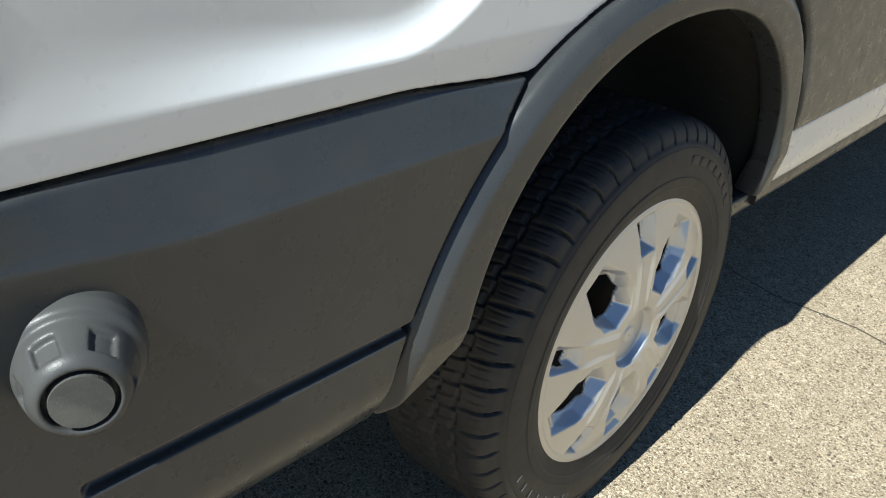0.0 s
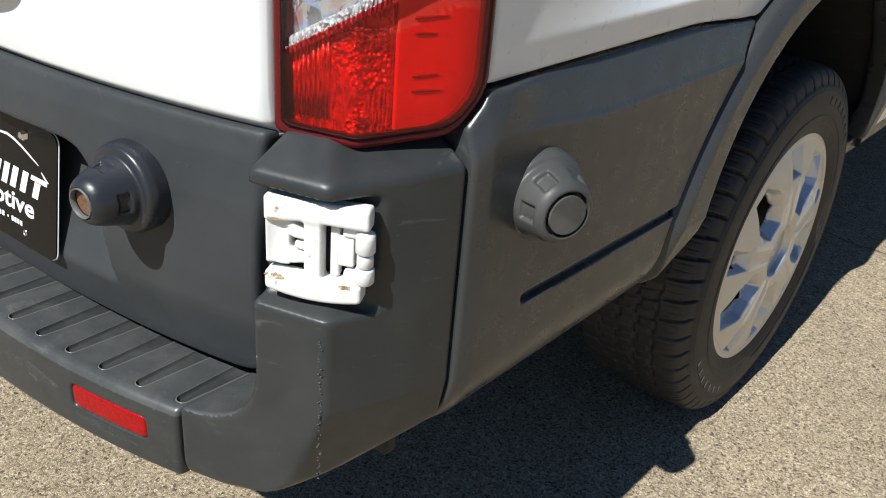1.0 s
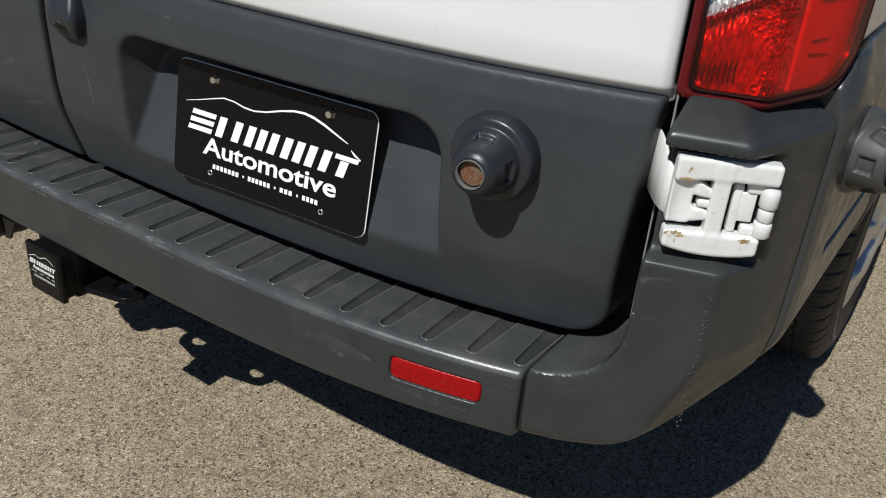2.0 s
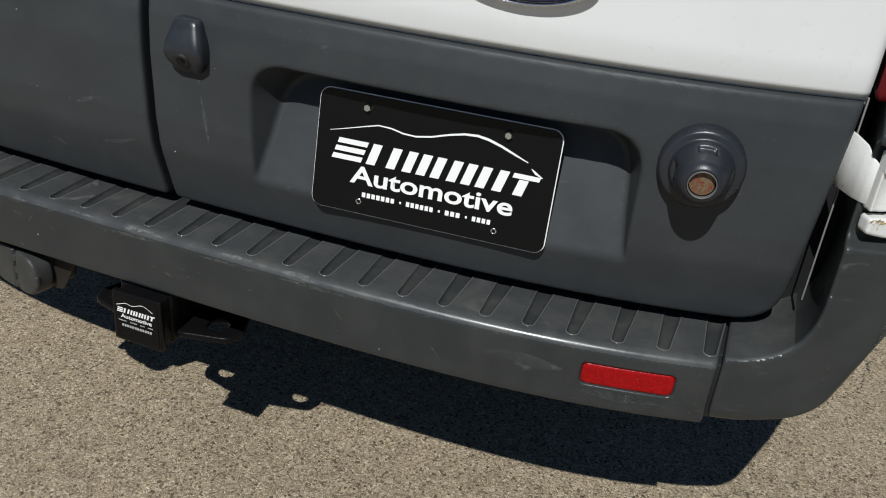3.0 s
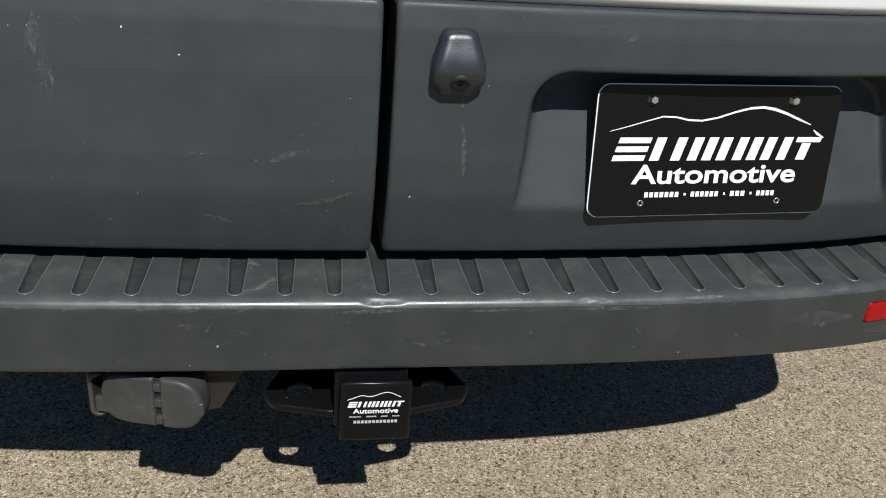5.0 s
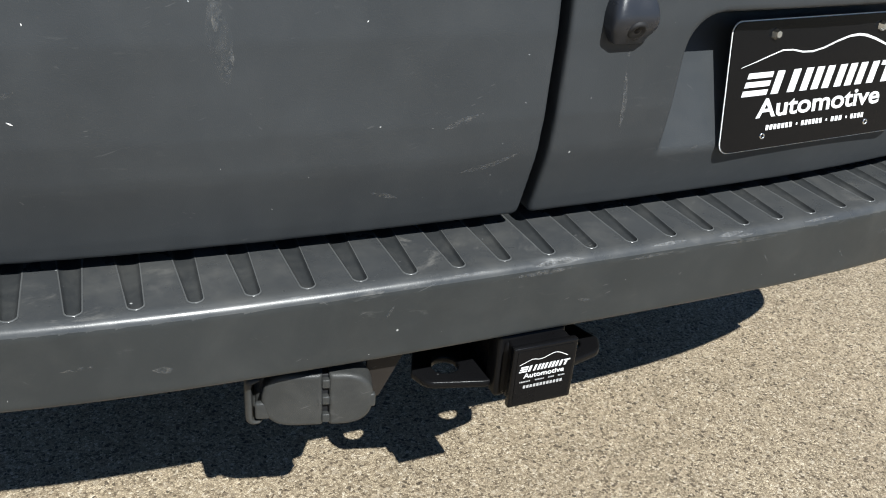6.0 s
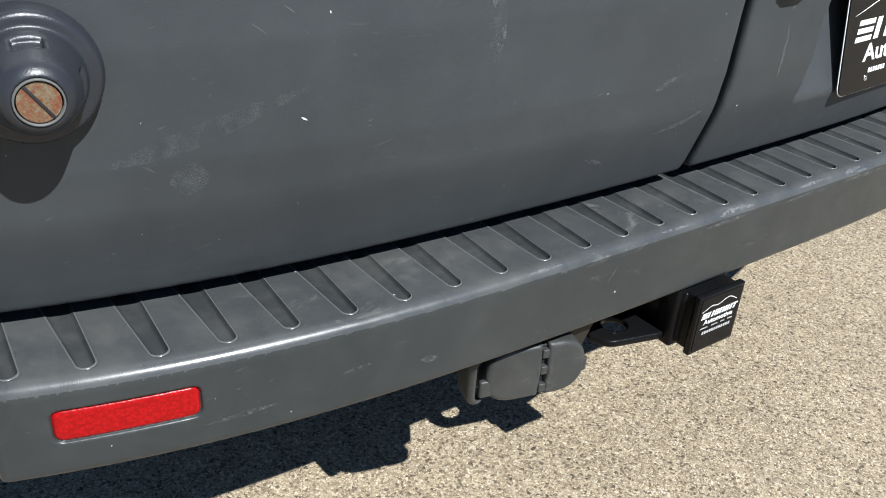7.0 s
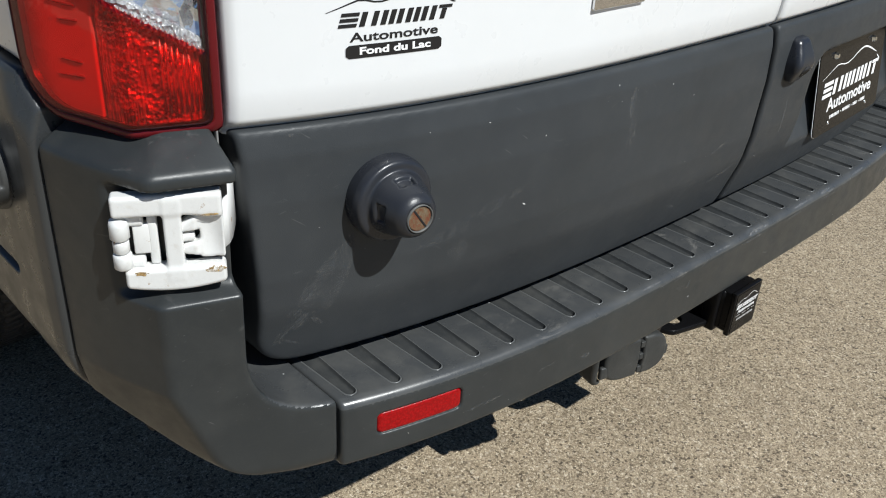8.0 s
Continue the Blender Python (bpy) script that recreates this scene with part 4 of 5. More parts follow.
# ---- hinges ----
def hinge(sign):
    """Strap hinge at the rear corner, in a frame: u along the corner, n outward, z up."""
    d = Vector((0.876, 0.482, 0)).normalized()
    n = Vector((0.482, -0.876, 0)).normalized()
    o = Vector((0.8779, 0.0267, 0.6965))
    m = Matrix(((d.x, -n.x, 0, o.x), (d.y, -n.y, 0, o.y), (0, 0, 1, o.z), (0, 0, 0, 1))) @ Matrix.Diagonal((0.718, 1, 0.945, 1))
    if sign < 0:
        m = Matrix.Diagonal((-1, 1, 1, 1)) @ m

    def piece(name, u, z, y, r=0.004, parent=None, label=""):
        bm = block(((u[0] + u[1]) / 2, (y[0] + y[1]) / 2, (z[0] + z[1]) / 2), [(b - a) / 2 for a, b in (u, y, z)], r, m=m)
        if sign < 0:
            bmesh.ops.reverse_faces(bm, faces=bm.faces[:])
        return part(name, bm, M_HINGE, parent, label)

    def bar(X, Y, Z, u0, u1, mid, half, deep, r):
        """A rounded bar along u whose middle line and half height may change with u."""
        q = (np.abs(X - (u0 + u1) / 2) - (u1 - u0) / 2 + r, np.abs(Y) - deep + r, np.abs(Z - mid) - half + r)
        return np.sqrt(sum(np.maximum(v, 0) ** 2 for v in q)) + np.minimum(np.maximum(np.maximum(q[0], q[1]), q[2]), 0) - r

    def stain(name, at, size, label):
        """An uneven patch of rust lying on the face of the hinge frame."""
        rnd = random.Random(round(at[0] * 1000))
        ring = []
        for i in range(18):
            a = 2 * math.pi * i / 18
            k = rnd.uniform(0.65, 1.1)
            ring.append((at[0] + size[0] * k * math.cos(a), at[1] + size[1] * k * math.sin(a)))
        bm = flat(ring, 0.0004, pose(0, -0.0099, 0))
        bm.transform(m)
        if sign < 0:
            bmesh.ops.reverse_faces(bm, faces=bm.faces[:])
        return part(name, bm, M_STAIN, h, label, smooth=False)

    def frame_shape(X, Y, Z):
        thick = 0.0020 * step01(0.06, 0.0, X)
        top = bar(X, Y, Z, 0.001, 0.137, 0.0880 - thick, 0.0112 + thick, 0.009, 0.0040)
        sag = 0.0035 * (1 - np.clip((X - 0.068) / 0.066, -1, 1) ** 2)
        low = bar(X, Y, Z, 0.001, 0.129, 0.0100 - sag, 0.0098 + sag, 0.010, 0.0045)
        web = rbox((0.0645, 0, 0.05), (0.0115, 0.0085, 0.045), 0.003)(X, Y, Z)
        return smin(smin(top, low, 0.002), web, 0.004)

    def finger(X, Z, a, b, ra, rb):
        """A tapering rounded finger in the plane of the hinge."""
        du, dz = b[0] - a[0], b[1] - a[1]
        t = np.clip(((X - a[0]) * du + (Z - a[1]) * dz) / (du * du + dz * dz), 0, 1)
        return np.sqrt((X - a[0] - du * t) ** 2 + (Z - a[1] - dz * t) ** 2) - ra - (rb - ra) * t

    def lug_shape(X, Y, Z):
        """Claw of the door half: dished plate with two fingers that close on a tongue of the frame."""
        body = rbox((0.0165, 0, 0.0525), (0.0155, 0.05, 0.0265), 0.003)(X, 0 * Y, Z)
        upper = finger(X, Z, (0.021, 0.0690), (0.0530, 0.0605), 0.0105, 0.0046)
        lower = finger(X, Z, (0.021, 0.0390), (0.0500, 0.0370), 0.0125, 0.0056)
        claw = smin(smin(body, upper, 0.003), lower, 0.003)
        notch = finger(X, Z, (0.0370, 0.0490), (0.0600, 0.0490), 0.0050, 0.0060)
        claw = smax(claw, -notch, 0.002)
        dish = 0.0045 * np.clip(1 - ((X - 0.020) / 0.018) ** 2, 0, 1) * np.clip(1 - ((Z - 0.0525) / 0.035) ** 2, 0, 1)
        d = smax(claw, np.abs(Y - 0.0030 - dish) - 0.0080, 0.003)
        tongue = smax(finger(X, Z, (0.0660, 0.0490), (0.0425, 0.0490), 0.0052, 0.0044), np.abs(Y - 0.0035) - 0.0070, 0.003)
        return smin(d, tongue, 0.0005)

    def cast(f, lo, hi):
        v, q = skin(f, lo, hi, 0.0020)
        v = np.array(m)[:3, :3] @ v.T + np.array(m)[:3, 3:4]
        return v.T, (q[:, ::-1] if sign < 0 else q)
    h = part("hinge", cast(frame_shape, (-0.004, -0.02, -0.005), (0.145, 0.02, 0.105)), M_HINGE, van, "white painted steel door hinge with rust spots")
    part("lug", cast(lug_shape, (-0.004, -0.012, 0.018), (0.066, 0.020, 0.086)), M_HINGE, h)
    piece("leaf", (0.0838, 0.0960), (0.0200, 0.0735), (0.000, 0.011), 0.0025, h)
    piece("leaf", (0.0930, 0.1150), (0.0325, 0.0655), (0.000, 0.011), 0.0025, h)
    piece("knuckle_arm", (0.1000, 0.1300), (0.0640, 0.0785), (-0.002, 0.009), 0.0035, h)
    piece("knuckle_arm", (0.1020, 0.1290), (0.0185, 0.0300), (-0.003, 0.009), 0.0035, h)

    def knuckle(z0, z1, r, dome):
        prof = [(0.0004, z0), (r - 0.0015, z0), (r, z0 + 0.0015), (r, z1 - 0.0015 - dome), (r * 0.9, z1 - dome * 0.45), (r * 0.55, z1 - dome * 0.08), (0.0004, z1)]
        v, f = lathe(prof, 24, lambda along, a, b: tuple(m @ Vector((0.1300 + 1.25 * a, -0.001 + b, along))))
        return part("knuckle", (v, f[:, ::-1] if sign > 0 else f), M_HINGE, h)

    knuckle(0.0525, 0.0745, 0.0100, 0.005)
    knuckle(0.0375, 0.0515, 0.0084, 0.001)
    knuckle(0.0200, 0.0368, 0.0098, 0.001)
    piece("back_plate", (0.112, 0.1490), (0.050, 0.108), (0.019, 0.023), 0.0015, h, "white painted back plate")
    stain("rust_stain", (0.108, 0.0165), (0.009, 0.0028), "brown rust at the foot of the knuckles")
    stain("rust_stain", (0.015, 0.0160), (0.013, 0.0042), "brown rust below the hinge slot")
    stain("rust_stain", (0.016, 0.0775), (0.013, 0.0012), "brown rust line")
    # bent plate that runs from the claw back to the door edge
    bends = ((0.012, 0.0045, 0.030, 0.077), (0.003, 0.0065, 0.030, 0.080), (-0.004, 0.013, 0.031, 0.086), (-0.008, 0.024, 0.031, 0.096),
             (-0.012, 0.045, 0.032, 0.101), (-0.016, 0.0705, 0.034, 0.102))
    bm = bmesh.new()
    rings = []
    for i, (u, y, z0, z1) in enumerate(bends):
        (ua, ya), (ub, yb) = bends[max(i - 1, 0)][:2], bends[min(i + 1, 5)][:2]
        side = Vector((yb - ya, ua - ub)).normalized() * 0.0022
        rings.append([bm.verts.new(m @ Vector((u + sg * side.x, y + sg * side.y, z))) for sg, z in ((1, z0), (1, z1), (-1, z1), (-1, z0))])
    for p, q in zip(rings, rings[1:]):
        for i in range(4):
            j = (i + 1) % 4
            bm.faces.new((p[i], p[j], q[j], q[i]))
    bm.faces.new(rings[0][::-1])
    bm.faces.new(rings[-1])
    bmesh.ops.bevel(bm, geom=bm.edges[:], offset=0.0008, segments=1, affect="EDGES")
    bmesh.ops.recalc_face_normals(bm, faces=bm.faces[:])
    part("arm", bm, M_HINGE, h, "bent white arm plate")
    return h


hinge(1)
hinge(-1)


# ---- wheels ----
def tyre_mesh():
    """All-terrain tyre, axis along x: rounded sidewalls, blocky shoulders, grooved and siped tread."""
    prof = [(0.212, -0.095), (0.222, -0.104), (0.235, -0.111), (0.245, -0.115), (0.26, -0.118), (0.275, -0.1195), (0.29, -0.1195), (0.305, -0.1185), (0.318, -0.1165), (0.326, -0.1145), (0.3275, -0.1125)]
    prof += [(0.334, -0.1105), (0.340, -0.1085), (0.345, -0.106), (0.349, -0.103)]
    tread = [(0.3525, -0.0995), (0.355, -0.096), (0.357, -0.092), (0.3585, -0.087)] + [(0.3595 + 0.0025 * (1 - (s / 0.085) ** 2), s) for s in np.linspace(-0.083, 0.083, 46)]
    tread += [(0.3585, 0.087), (0.357, 0.092), (0.355, 0.096), (0.3525, 0.0995)]
    P = np.array(prof + tread + [(r, -s) for r, s in prof[::-1]])
    n, pitches, per = len(P), 56, 24
    steps = pitches * per
    T = (np.arange(steps) / per)[:, None]
    s = P[:, 1][None, :]
    side = np.abs(s)
    base = np.repeat(P[:, 0][None, :], steps, 0)
    jag = 0.0035 * np.sign(np.sin(2 * np.pi * T)) * np.where(side < 0.06, 1, 0)
    rings = np.zeros((steps, n))
    for g in (-0.055, -0.019, 0.019, 0.055):
        rings = np.maximum(rings, step01(0.0048, 0.0026, np.abs(s - g - jag)))
    shift = np.where(s > 0, 0.5, 0.0) + 4.0 * s
    ph = np.abs((T + shift) % 1.0 - 0.5)
    slots = (0.55 + 0.45 * step01(0.094, 0.099, side)) * step01(0.080, 0.050, ph) * step01(0.058, 0.062, side)
    ph2 = np.abs((T * 2 + 12.0 * s) % 1.0 - 0.5)
    sipes = 0.45 * step01(0.14, 0.06, ph2) * step01(0.056, 0.05, side)
    ph3 = np.abs((T * 3 + 9.0 * s) % 1.0 - 0.5)
    sipes = np.maximum(sipes, 0.22 * step01(0.10, 0.04, ph3) * step01(0.064, 0.068, side) * step01(0.099, 0.094, side))
    cut = np.maximum(np.maximum(rings, slots), sipes) * (P[:, 0][None, :] > 0.330)
    depth = (0.0066 + 0.0035 * step01(0.06, 0.09, side)) * cut * np.where(side > 0.1, np.clip((P[:, 0][None, :] - 0.3275) / 0.02, 0, 1), 1)
    r = base - depth
    sx = s - np.sign(s) * 0.007 * cut * (side > 0.098)
    A = T * 2 * np.pi / pitches
    v = np.stack([sx + 0 * A, r * np.cos(A), r * np.sin(A)], -1).reshape(-1, 3)
    i, k = np.arange(steps)[:, None], np.arange(n - 1)[None, :]
    j = (i + 1) % steps
    f = np.stack([i * n + k, i * n + k + 1, j * n + k + 1, j * n + k], -1).reshape(-1, 4)
    return v, f


def hubcap():
    """Wheel cover, axis along x, outer face at +x: five broad spokes, slanting pockets with openings, small outer pockets."""
    nr, nt = 130, 600
    R, T = np.meshgrid(np.linspace(0.0015, 0.2375, nr), np.arange(nt) * 2 * np.pi / nt, indexing="ij")
    fold = 2 * np.pi / 5
    a5 = (T - radians(132) + fold / 2) % fold - fold / 2
    b5 = (T - radians(132 - 36) + fold / 2) % fold - fold / 2
    u, w = R * np.cos(a5), np.abs(R * np.sin(a5))
    u2, w2 = R * np.cos(b5), R * np.sin(b5)
    x = 0.014 - 2.0 * np.maximum(R - 0.10, 0) ** 2.2 + 0.004 * step01(0.212, 0.217, R) - 0.009 * step01(0.229, 0.2375, R) ** 2
    hexa = np.maximum(np.maximum(w - 0.0300, np.maximum(0.089 - u, u - 0.175)), np.maximum(0.8 * w + 0.6 * (u - 0.135), 0.8 * w - 0.6 * (u - 0.131)) - 0.0350)
    kite = np.maximum(np.maximum(0.9 * w + 0.35 * (0.135 - u) - 0.040, 0.9 * w - 0.30 * (0.135 - u) - 0.044), np.maximum(0.078 - u, u - 0.203))
    x = x - 0.012 * np.clip(-kite / 0.010, 0, 1) - 0.013 * np.clip(1 - hexa / 0.013, 0, 1)
    small = np.maximum(np.maximum(np.abs(w2) - 0.022 - 0.12 * (u2 - 0.19), 0.154 - u2), R - 0.211)
    x = x - 0.017 * np.clip(-small / 0.011, 0, 1)
    crest = np.clip(1 - np.abs(np.abs(w2) - 0.010 - 0.06 * R) / 0.008, 0, 1) * step01(0.05, 0.07, R) * step01(0.165, 0.14, R)
    x = x + 0.0035 * crest
    x = x - 0.015 * np.clip((0.052 - R) / 0.006, 0, 1) + 0.003 * np.clip((0.015 - R) / 0.002, 0, 1)
    win = hexa
    win2 = np.maximum(np.maximum(np.abs(w2 - 0.004) - 0.0120, 0.172 - u2 + 0.3 * w2), u2 - 0.204)
    open_at = np.minimum(win, win2) < 0
    v = np.stack([x, 1.05 * R * np.cos(T), 1.05 * R * np.sin(T)], -1).reshape(-1, 3)
    ij = np.arange(nr * nt).reshape(nr, nt)
    nx = np.roll(ij, -1, 1)
    quads = np.stack([ij[:-1], ij[1:], nx[1:], nx[:-1]], -1)
    keep = ~(open_at[:-1] & open_at[1:] & np.roll(open_at, -1, 1)[:-1] & np.roll(open_at, -1, 1)[1:])
    f = quads[keep]
    edges = np.concatenate([f[:, [0, 1]], f[:, [1, 2]], f[:, [2, 3]], f[:, [3, 0]]])
    seen = set(map(tuple, edges.tolist()))
    rim = np.array([e for e in edges.tolist() if (e[1], e[0]) not in seen])
    back = v - np.array([0.004, 0, 0])
    wall = np.stack([rim[:, 1], rim[:, 0], rim[:, 0] + len(v), rim[:, 1] + len(v)], -1)
    return np.concatenate([v, back]), np.concatenate([f, wall])


def wheel(m, name_label):
    """A wheel at m; local x points outward."""
    base = place(part("wheel", TYRE, M_TYRE, van, name_label), m)
    place(part("hubcap", HUBCAP, M_HUB, base, "silver plastic wheel cover"), pose(0.113, 0, 0))
    part("rim", RIM, M_BLACK, base, "dark steel rim")
    for k, (a0, num) in enumerate(((58, 7), (-128, 7))):
        for i in range(num):
            a = radians(a0 + (i - num / 2) * 6.4 * (1 if k == 0 else 1))
            bm = block((0, 0, 0), (0.001, 0.0105, 0.0075), 0.0008)
            place(part("relief_mark", bm, M_LETTER, base), Matrix.Translation((0.1192, 0.300 * math.cos(a), 0.300 * math.sin(a)))
                  @ Matrix.Rotation(a - math.pi / 2, 4, "X") @ Matrix.Rotation(radians(-2), 4, "Z"))
    place(part("bead_line", lathe([(0.2545, 0.1165), (0.2565, 0.1185), (0.2595, 0.1175)], 160, lambda s, a, b: (s, a, b)), M_LETTER, base), pose(0, 0, 0))
    for rad, out in ((0.272, 0.1190), (0.318, 0.1158)):
        place(part("sidewall_rib", lathe([(rad - 0.002, out), (rad, out + 0.0022), (rad + 0.002, out)], 160, lambda s, a, b: (s, a, b)), M_TYRE, base), pose(0, 0, 0))
    return base


TYRE = tyre_mesh()
HUBCAP = hubcap()
RIM = lathe([(0.216, 0.085), (0.208, 0.066), (0.19, 0.05), (0.10, 0.045), (0.002, 0.045)], 64, lambda s, a, b: (s, a, b))
AX = 0.860
first = wheel(pose(AX, HUB[1], 0.360), "black all-terrain tyre with silver wheel cover")
for x, y, turn in ((-AX, HUB[1], 180), (AX, HUB[1] + 3.3, 0), (-AX, HUB[1] + 3.3, 180)):
    copy_thing(first, pose(x, y, 0.360, 0, 0, turn))


# ---- number plate with the dealer's board, badge, sticker ----
def mountain(w, h):
    """The outline of a range of hills, in a box w by h."""
    pts = [(-0.5, 0.0), (-0.42, 0.2), (-0.34, 0.42), (-0.27, 0.6), (-0.21, 0.58), (-0.15, 0.46), (-0.09, 0.44), (-0.02, 0.56), (0.06, 0.8), (0.13, 0.96), (0.19, 1.0),
           (0.24, 0.93), (0.3, 0.76), (0.37, 0.5), (0.43, 0.28)]
    return [(x * w, z * h) for x, z in pts]


def emblem_bars(parent, m, w, h, mat, slant=0.3):
    """A brand's wordmark, kept as plain leaning bars."""
    def lean_bar(a, b, lo, hi):
        pts = [((q - 0.5) * w + slant * (z - 0.5) * h, (z - 0.5) * h) for q, z in ((a, lo), (b, lo), (b, hi), (a, hi))]
        part("logo_bar", flat(pts, 0.0003, m), mat, parent, smooth=False)
    for lo, hi in ((0.0, 0.24), (0.38, 0.62), (0.76, 1.0)):
        lean_bar(0.005, 0.155, lo, hi)
    for a, b in ((0.18, 0.225), (0.28, 0.325), (0.36, 0.405), (0.43, 0.475), (0.50, 0.545), (0.58, 0.625), (0.65, 0.695), (0.72, 0.765), (0.80, 0.845), (0.90, 0.945)):
        lean_bar(a, b, 0.0, 1.0 if a < 0.88 else 0.74)
    lean_bar(0.865, 0.99, 0.78, 1.0)


def small_bars(parent, m, spans, h, mat):
    for a, b in spans:
        count = max(1, round((b - a) / (1.05 * h)))
        bm = bmesh.new()
        for i in range(count):
            lo = a + (b - a) * (i + 0.14) / count
            hi = a + (b - a) * (i + 0.86) / count if count > 1 else b
            bm.faces.new([bm.verts.new(m @ Vector((x, -0.0003, z))) for x, z in ((lo, -h / 2), (hi, -h / 2), (hi, h / 2), (lo, h / 2))])
        part("text_bar", bm, mat, parent, smooth=False)


def board(name, w, h, thick, mat, m, label):
    ob = part(name, flat(round_rect(w / 2, h / 2, 0.013), thick, m), mat, None, label, smooth=False)
    return ob


PL = Matrix.Translation((0.3900, -0.0125, 0.6665)) @ pose(0, 0, 0, -8.5, 0, 4.0)
plate = tagged(board("number_plate", 0.305, 0.152, 0.0016, M_PLATE, PL, "black dealer board with white lettering in plate recess"), category="number plate")
part("edge", flat(round_rect(0.1537, 0.0772, 0.014), 0.0008, PL @ pose(0, 0.0012, 0)), M_INKW, plate, "pale plate edge", smooth=False)
F = PL @ pose(0, -0.0019, 0)
part("hill_line", ribbon([(x + 0.0, z + 0.024) for x, z in mountain(0.272, 0.028)], [0.0006, 0.001, 0.0012, 0.0016, 0.0018, 0.002, 0.002, 0.002, 0.0022, 0.0026, 0.003, 0.0032, 0.003, 0.0024, 0.001], F), M_INKW, plate)
part("hill_line", ribbon([(0.122, 0.0255), (0.128, 0.021), (0.137, 0.0165)], [0.001, 0.003, 0.001], F), M_INKW, plate)
emblem_bars(plate, F @ pose(0.003, 0, 0.0035), 0.262, 0.027, M_INKW, slant=0.3)
part("lettering", word("Automotive", 0.0315, F @ pose(0.003, 0, -0.0275), stretch=1.38, bold=0.0006), M_INKW, plate)
small_bars(plate, F @ pose(0.002, 0, -0.0505), [(-0.088, -0.043), (-0.029, 0.008), (0.022, 0.043), (0.057, 0.082)], 0.0062, M_INKW)
small_bars(plate, F @ pose(0.002, 0, -0.0505), [(-0.0375, -0.0345), (0.0135, 0.0165), (0.0485, 0.0515)], 0.003, M_INKW)
for x in (-0.0889, 0.0889):
    bm = bmesh.new()
    bmesh.ops.create_cone(bm, cap_ends=True, segments=6, radius1=0.0070, radius2=0.0042, depth=0.006)
    part("screw", bm, M_STEEL, plate, "zinc plate screw", smooth=False).matrix_local = F @ pose(x, -0.003, 0.0603, 90, 0, 0)
    hole = part("screw_hole", lathe([(0.0022, 0.0001), (0.0026, 0.0009), (0.0034, 0.0009), (0.0039, 0.0001)], 20, lambda along, a, b: (a, -along, b)), M_STEEL, plate, "bare rim of a screw hole")
    hole.matrix_local = F @ pose(x, 0, -0.0603)

def banner(w, h, r, m):
    """A flat strip with rounded ends, in narrow columns so that it can follow a curve."""
    bm = bmesh.new()
    cols = []
    for i in range(33):
        x = -w + 2 * w * i / 32
        over = max(0.0, abs(x) - (w - r))
        z = h - r + math.sqrt(max(0.0, r * r - over * over))
        cols.append((bm.verts.new((x, 0, -z)), bm.verts.new((x, 0, z))))
    for a, b in zip(cols, cols[1:]):
        bm.faces.new((a[0], b[0], b[1], a[1]))
    bm.transform(m)
    return bm


ST = Matrix.Translation((-0.694, 0.0070, 0.9165)) @ pose(0, 0, 0, 0, 0, -12.2)
sticker = part("sticker", ribbon([(x, z + 0.0185) for x, z in mountain(0.138, 0.0165)], [0.0006, 0.001, 0.0013, 0.0016, 0.0016, 0.0016, 0.0016, 0.0017, 0.0018, 0.002, 0.002, 0.002, 0.0018, 0.0014, 0.001], ST), M_INKK, van,
               "black vinyl dealer sticker on the white door")
part("hill_line", ribbon([(0.062, 0.0225), (0.066, 0.0205), (0.070, 0.0192)], [0.0008, 0.002, 0.0008], ST), M_INKK, sticker)
emblem_bars(sticker, ST @ pose(0.005, 0, 0.0105), 0.122, 0.0135, M_INKK, slant=0.3)
part("lettering", word("Automotive", 0.0122, ST @ pose(0.003, 0, -0.0065), stretch=1.62, bold=0.0002), M_INKK, sticker)
part("banner", banner(0.0525, 0.0064, 0.0025, ST @ pose(0.003, -0.0002, -0.0200)), M_INKK, sticker, smooth=False)
part("lettering", word("Fond du Lac", 0.0098, ST @ pose(0.003, -0.0007, -0.0198), stretch=1.62, bold=0.0003), M_INKW, sticker, "white lettering on black banner")
for ob in (sticker, *sticker.children):
    for v in ob.data.vertices:
        p = ST.inverted() @ v.co
        x = ST.translation.x + p.x * math.cos(radians(12.2))
        v.co = (x, -0.042 + bow(x) - 0.0004 + p.y, ST.translation.z + p.z)


def oval(X, Y, Z):
    r = np.sqrt((X / 0.079) ** 2 + (Z / 0.033) ** 2)
    return smax((r - 1) * 0.04, np.abs(Y) - 0.005, 0.004)


def oval_rim(X, Y, Z):
    r = np.sqrt((X / 0.082) ** 2 + (Z / 0.036) ** 2)
    return smax(np.abs(r - 0.985) * 0.043 - 0.0018, np.abs(Y + 0.002) - 0.005, 0.003)


BD = Matrix.Translation((0.476, -0.030, 0.922)) @ pose(0, 0, 0, 0, 0, 4.0)
badge = part("badge", skin(oval, (-0.105, -0.01, -0.045), (0.105, 0.01, 0.045), 0.002), M_BLUE, van, "dark blue oval maker's badge with chrome rim")
place(badge, BD)
place(part("rim", skin(oval_rim, (-0.107, -0.012, -0.05), (0.107, 0.01, 0.05), 0.002), M_CHROME, badge, "chrome badge rim"), pose(0, 0, 0))
place(part("logo_bar", block((0, 0, 0), (0.045, 0.0015, 0.009), 0.001), M_CHROME, badge), pose(0, -0.006, 0))
place(part("name_badge", block((0, 0, 0), (0.044, 0.003, 0.018), 0.002), M_CHROME, van, "chrome name badge on the white door"), pose(-0.392, -0.034, 0.925, 0, 0, -3.0))


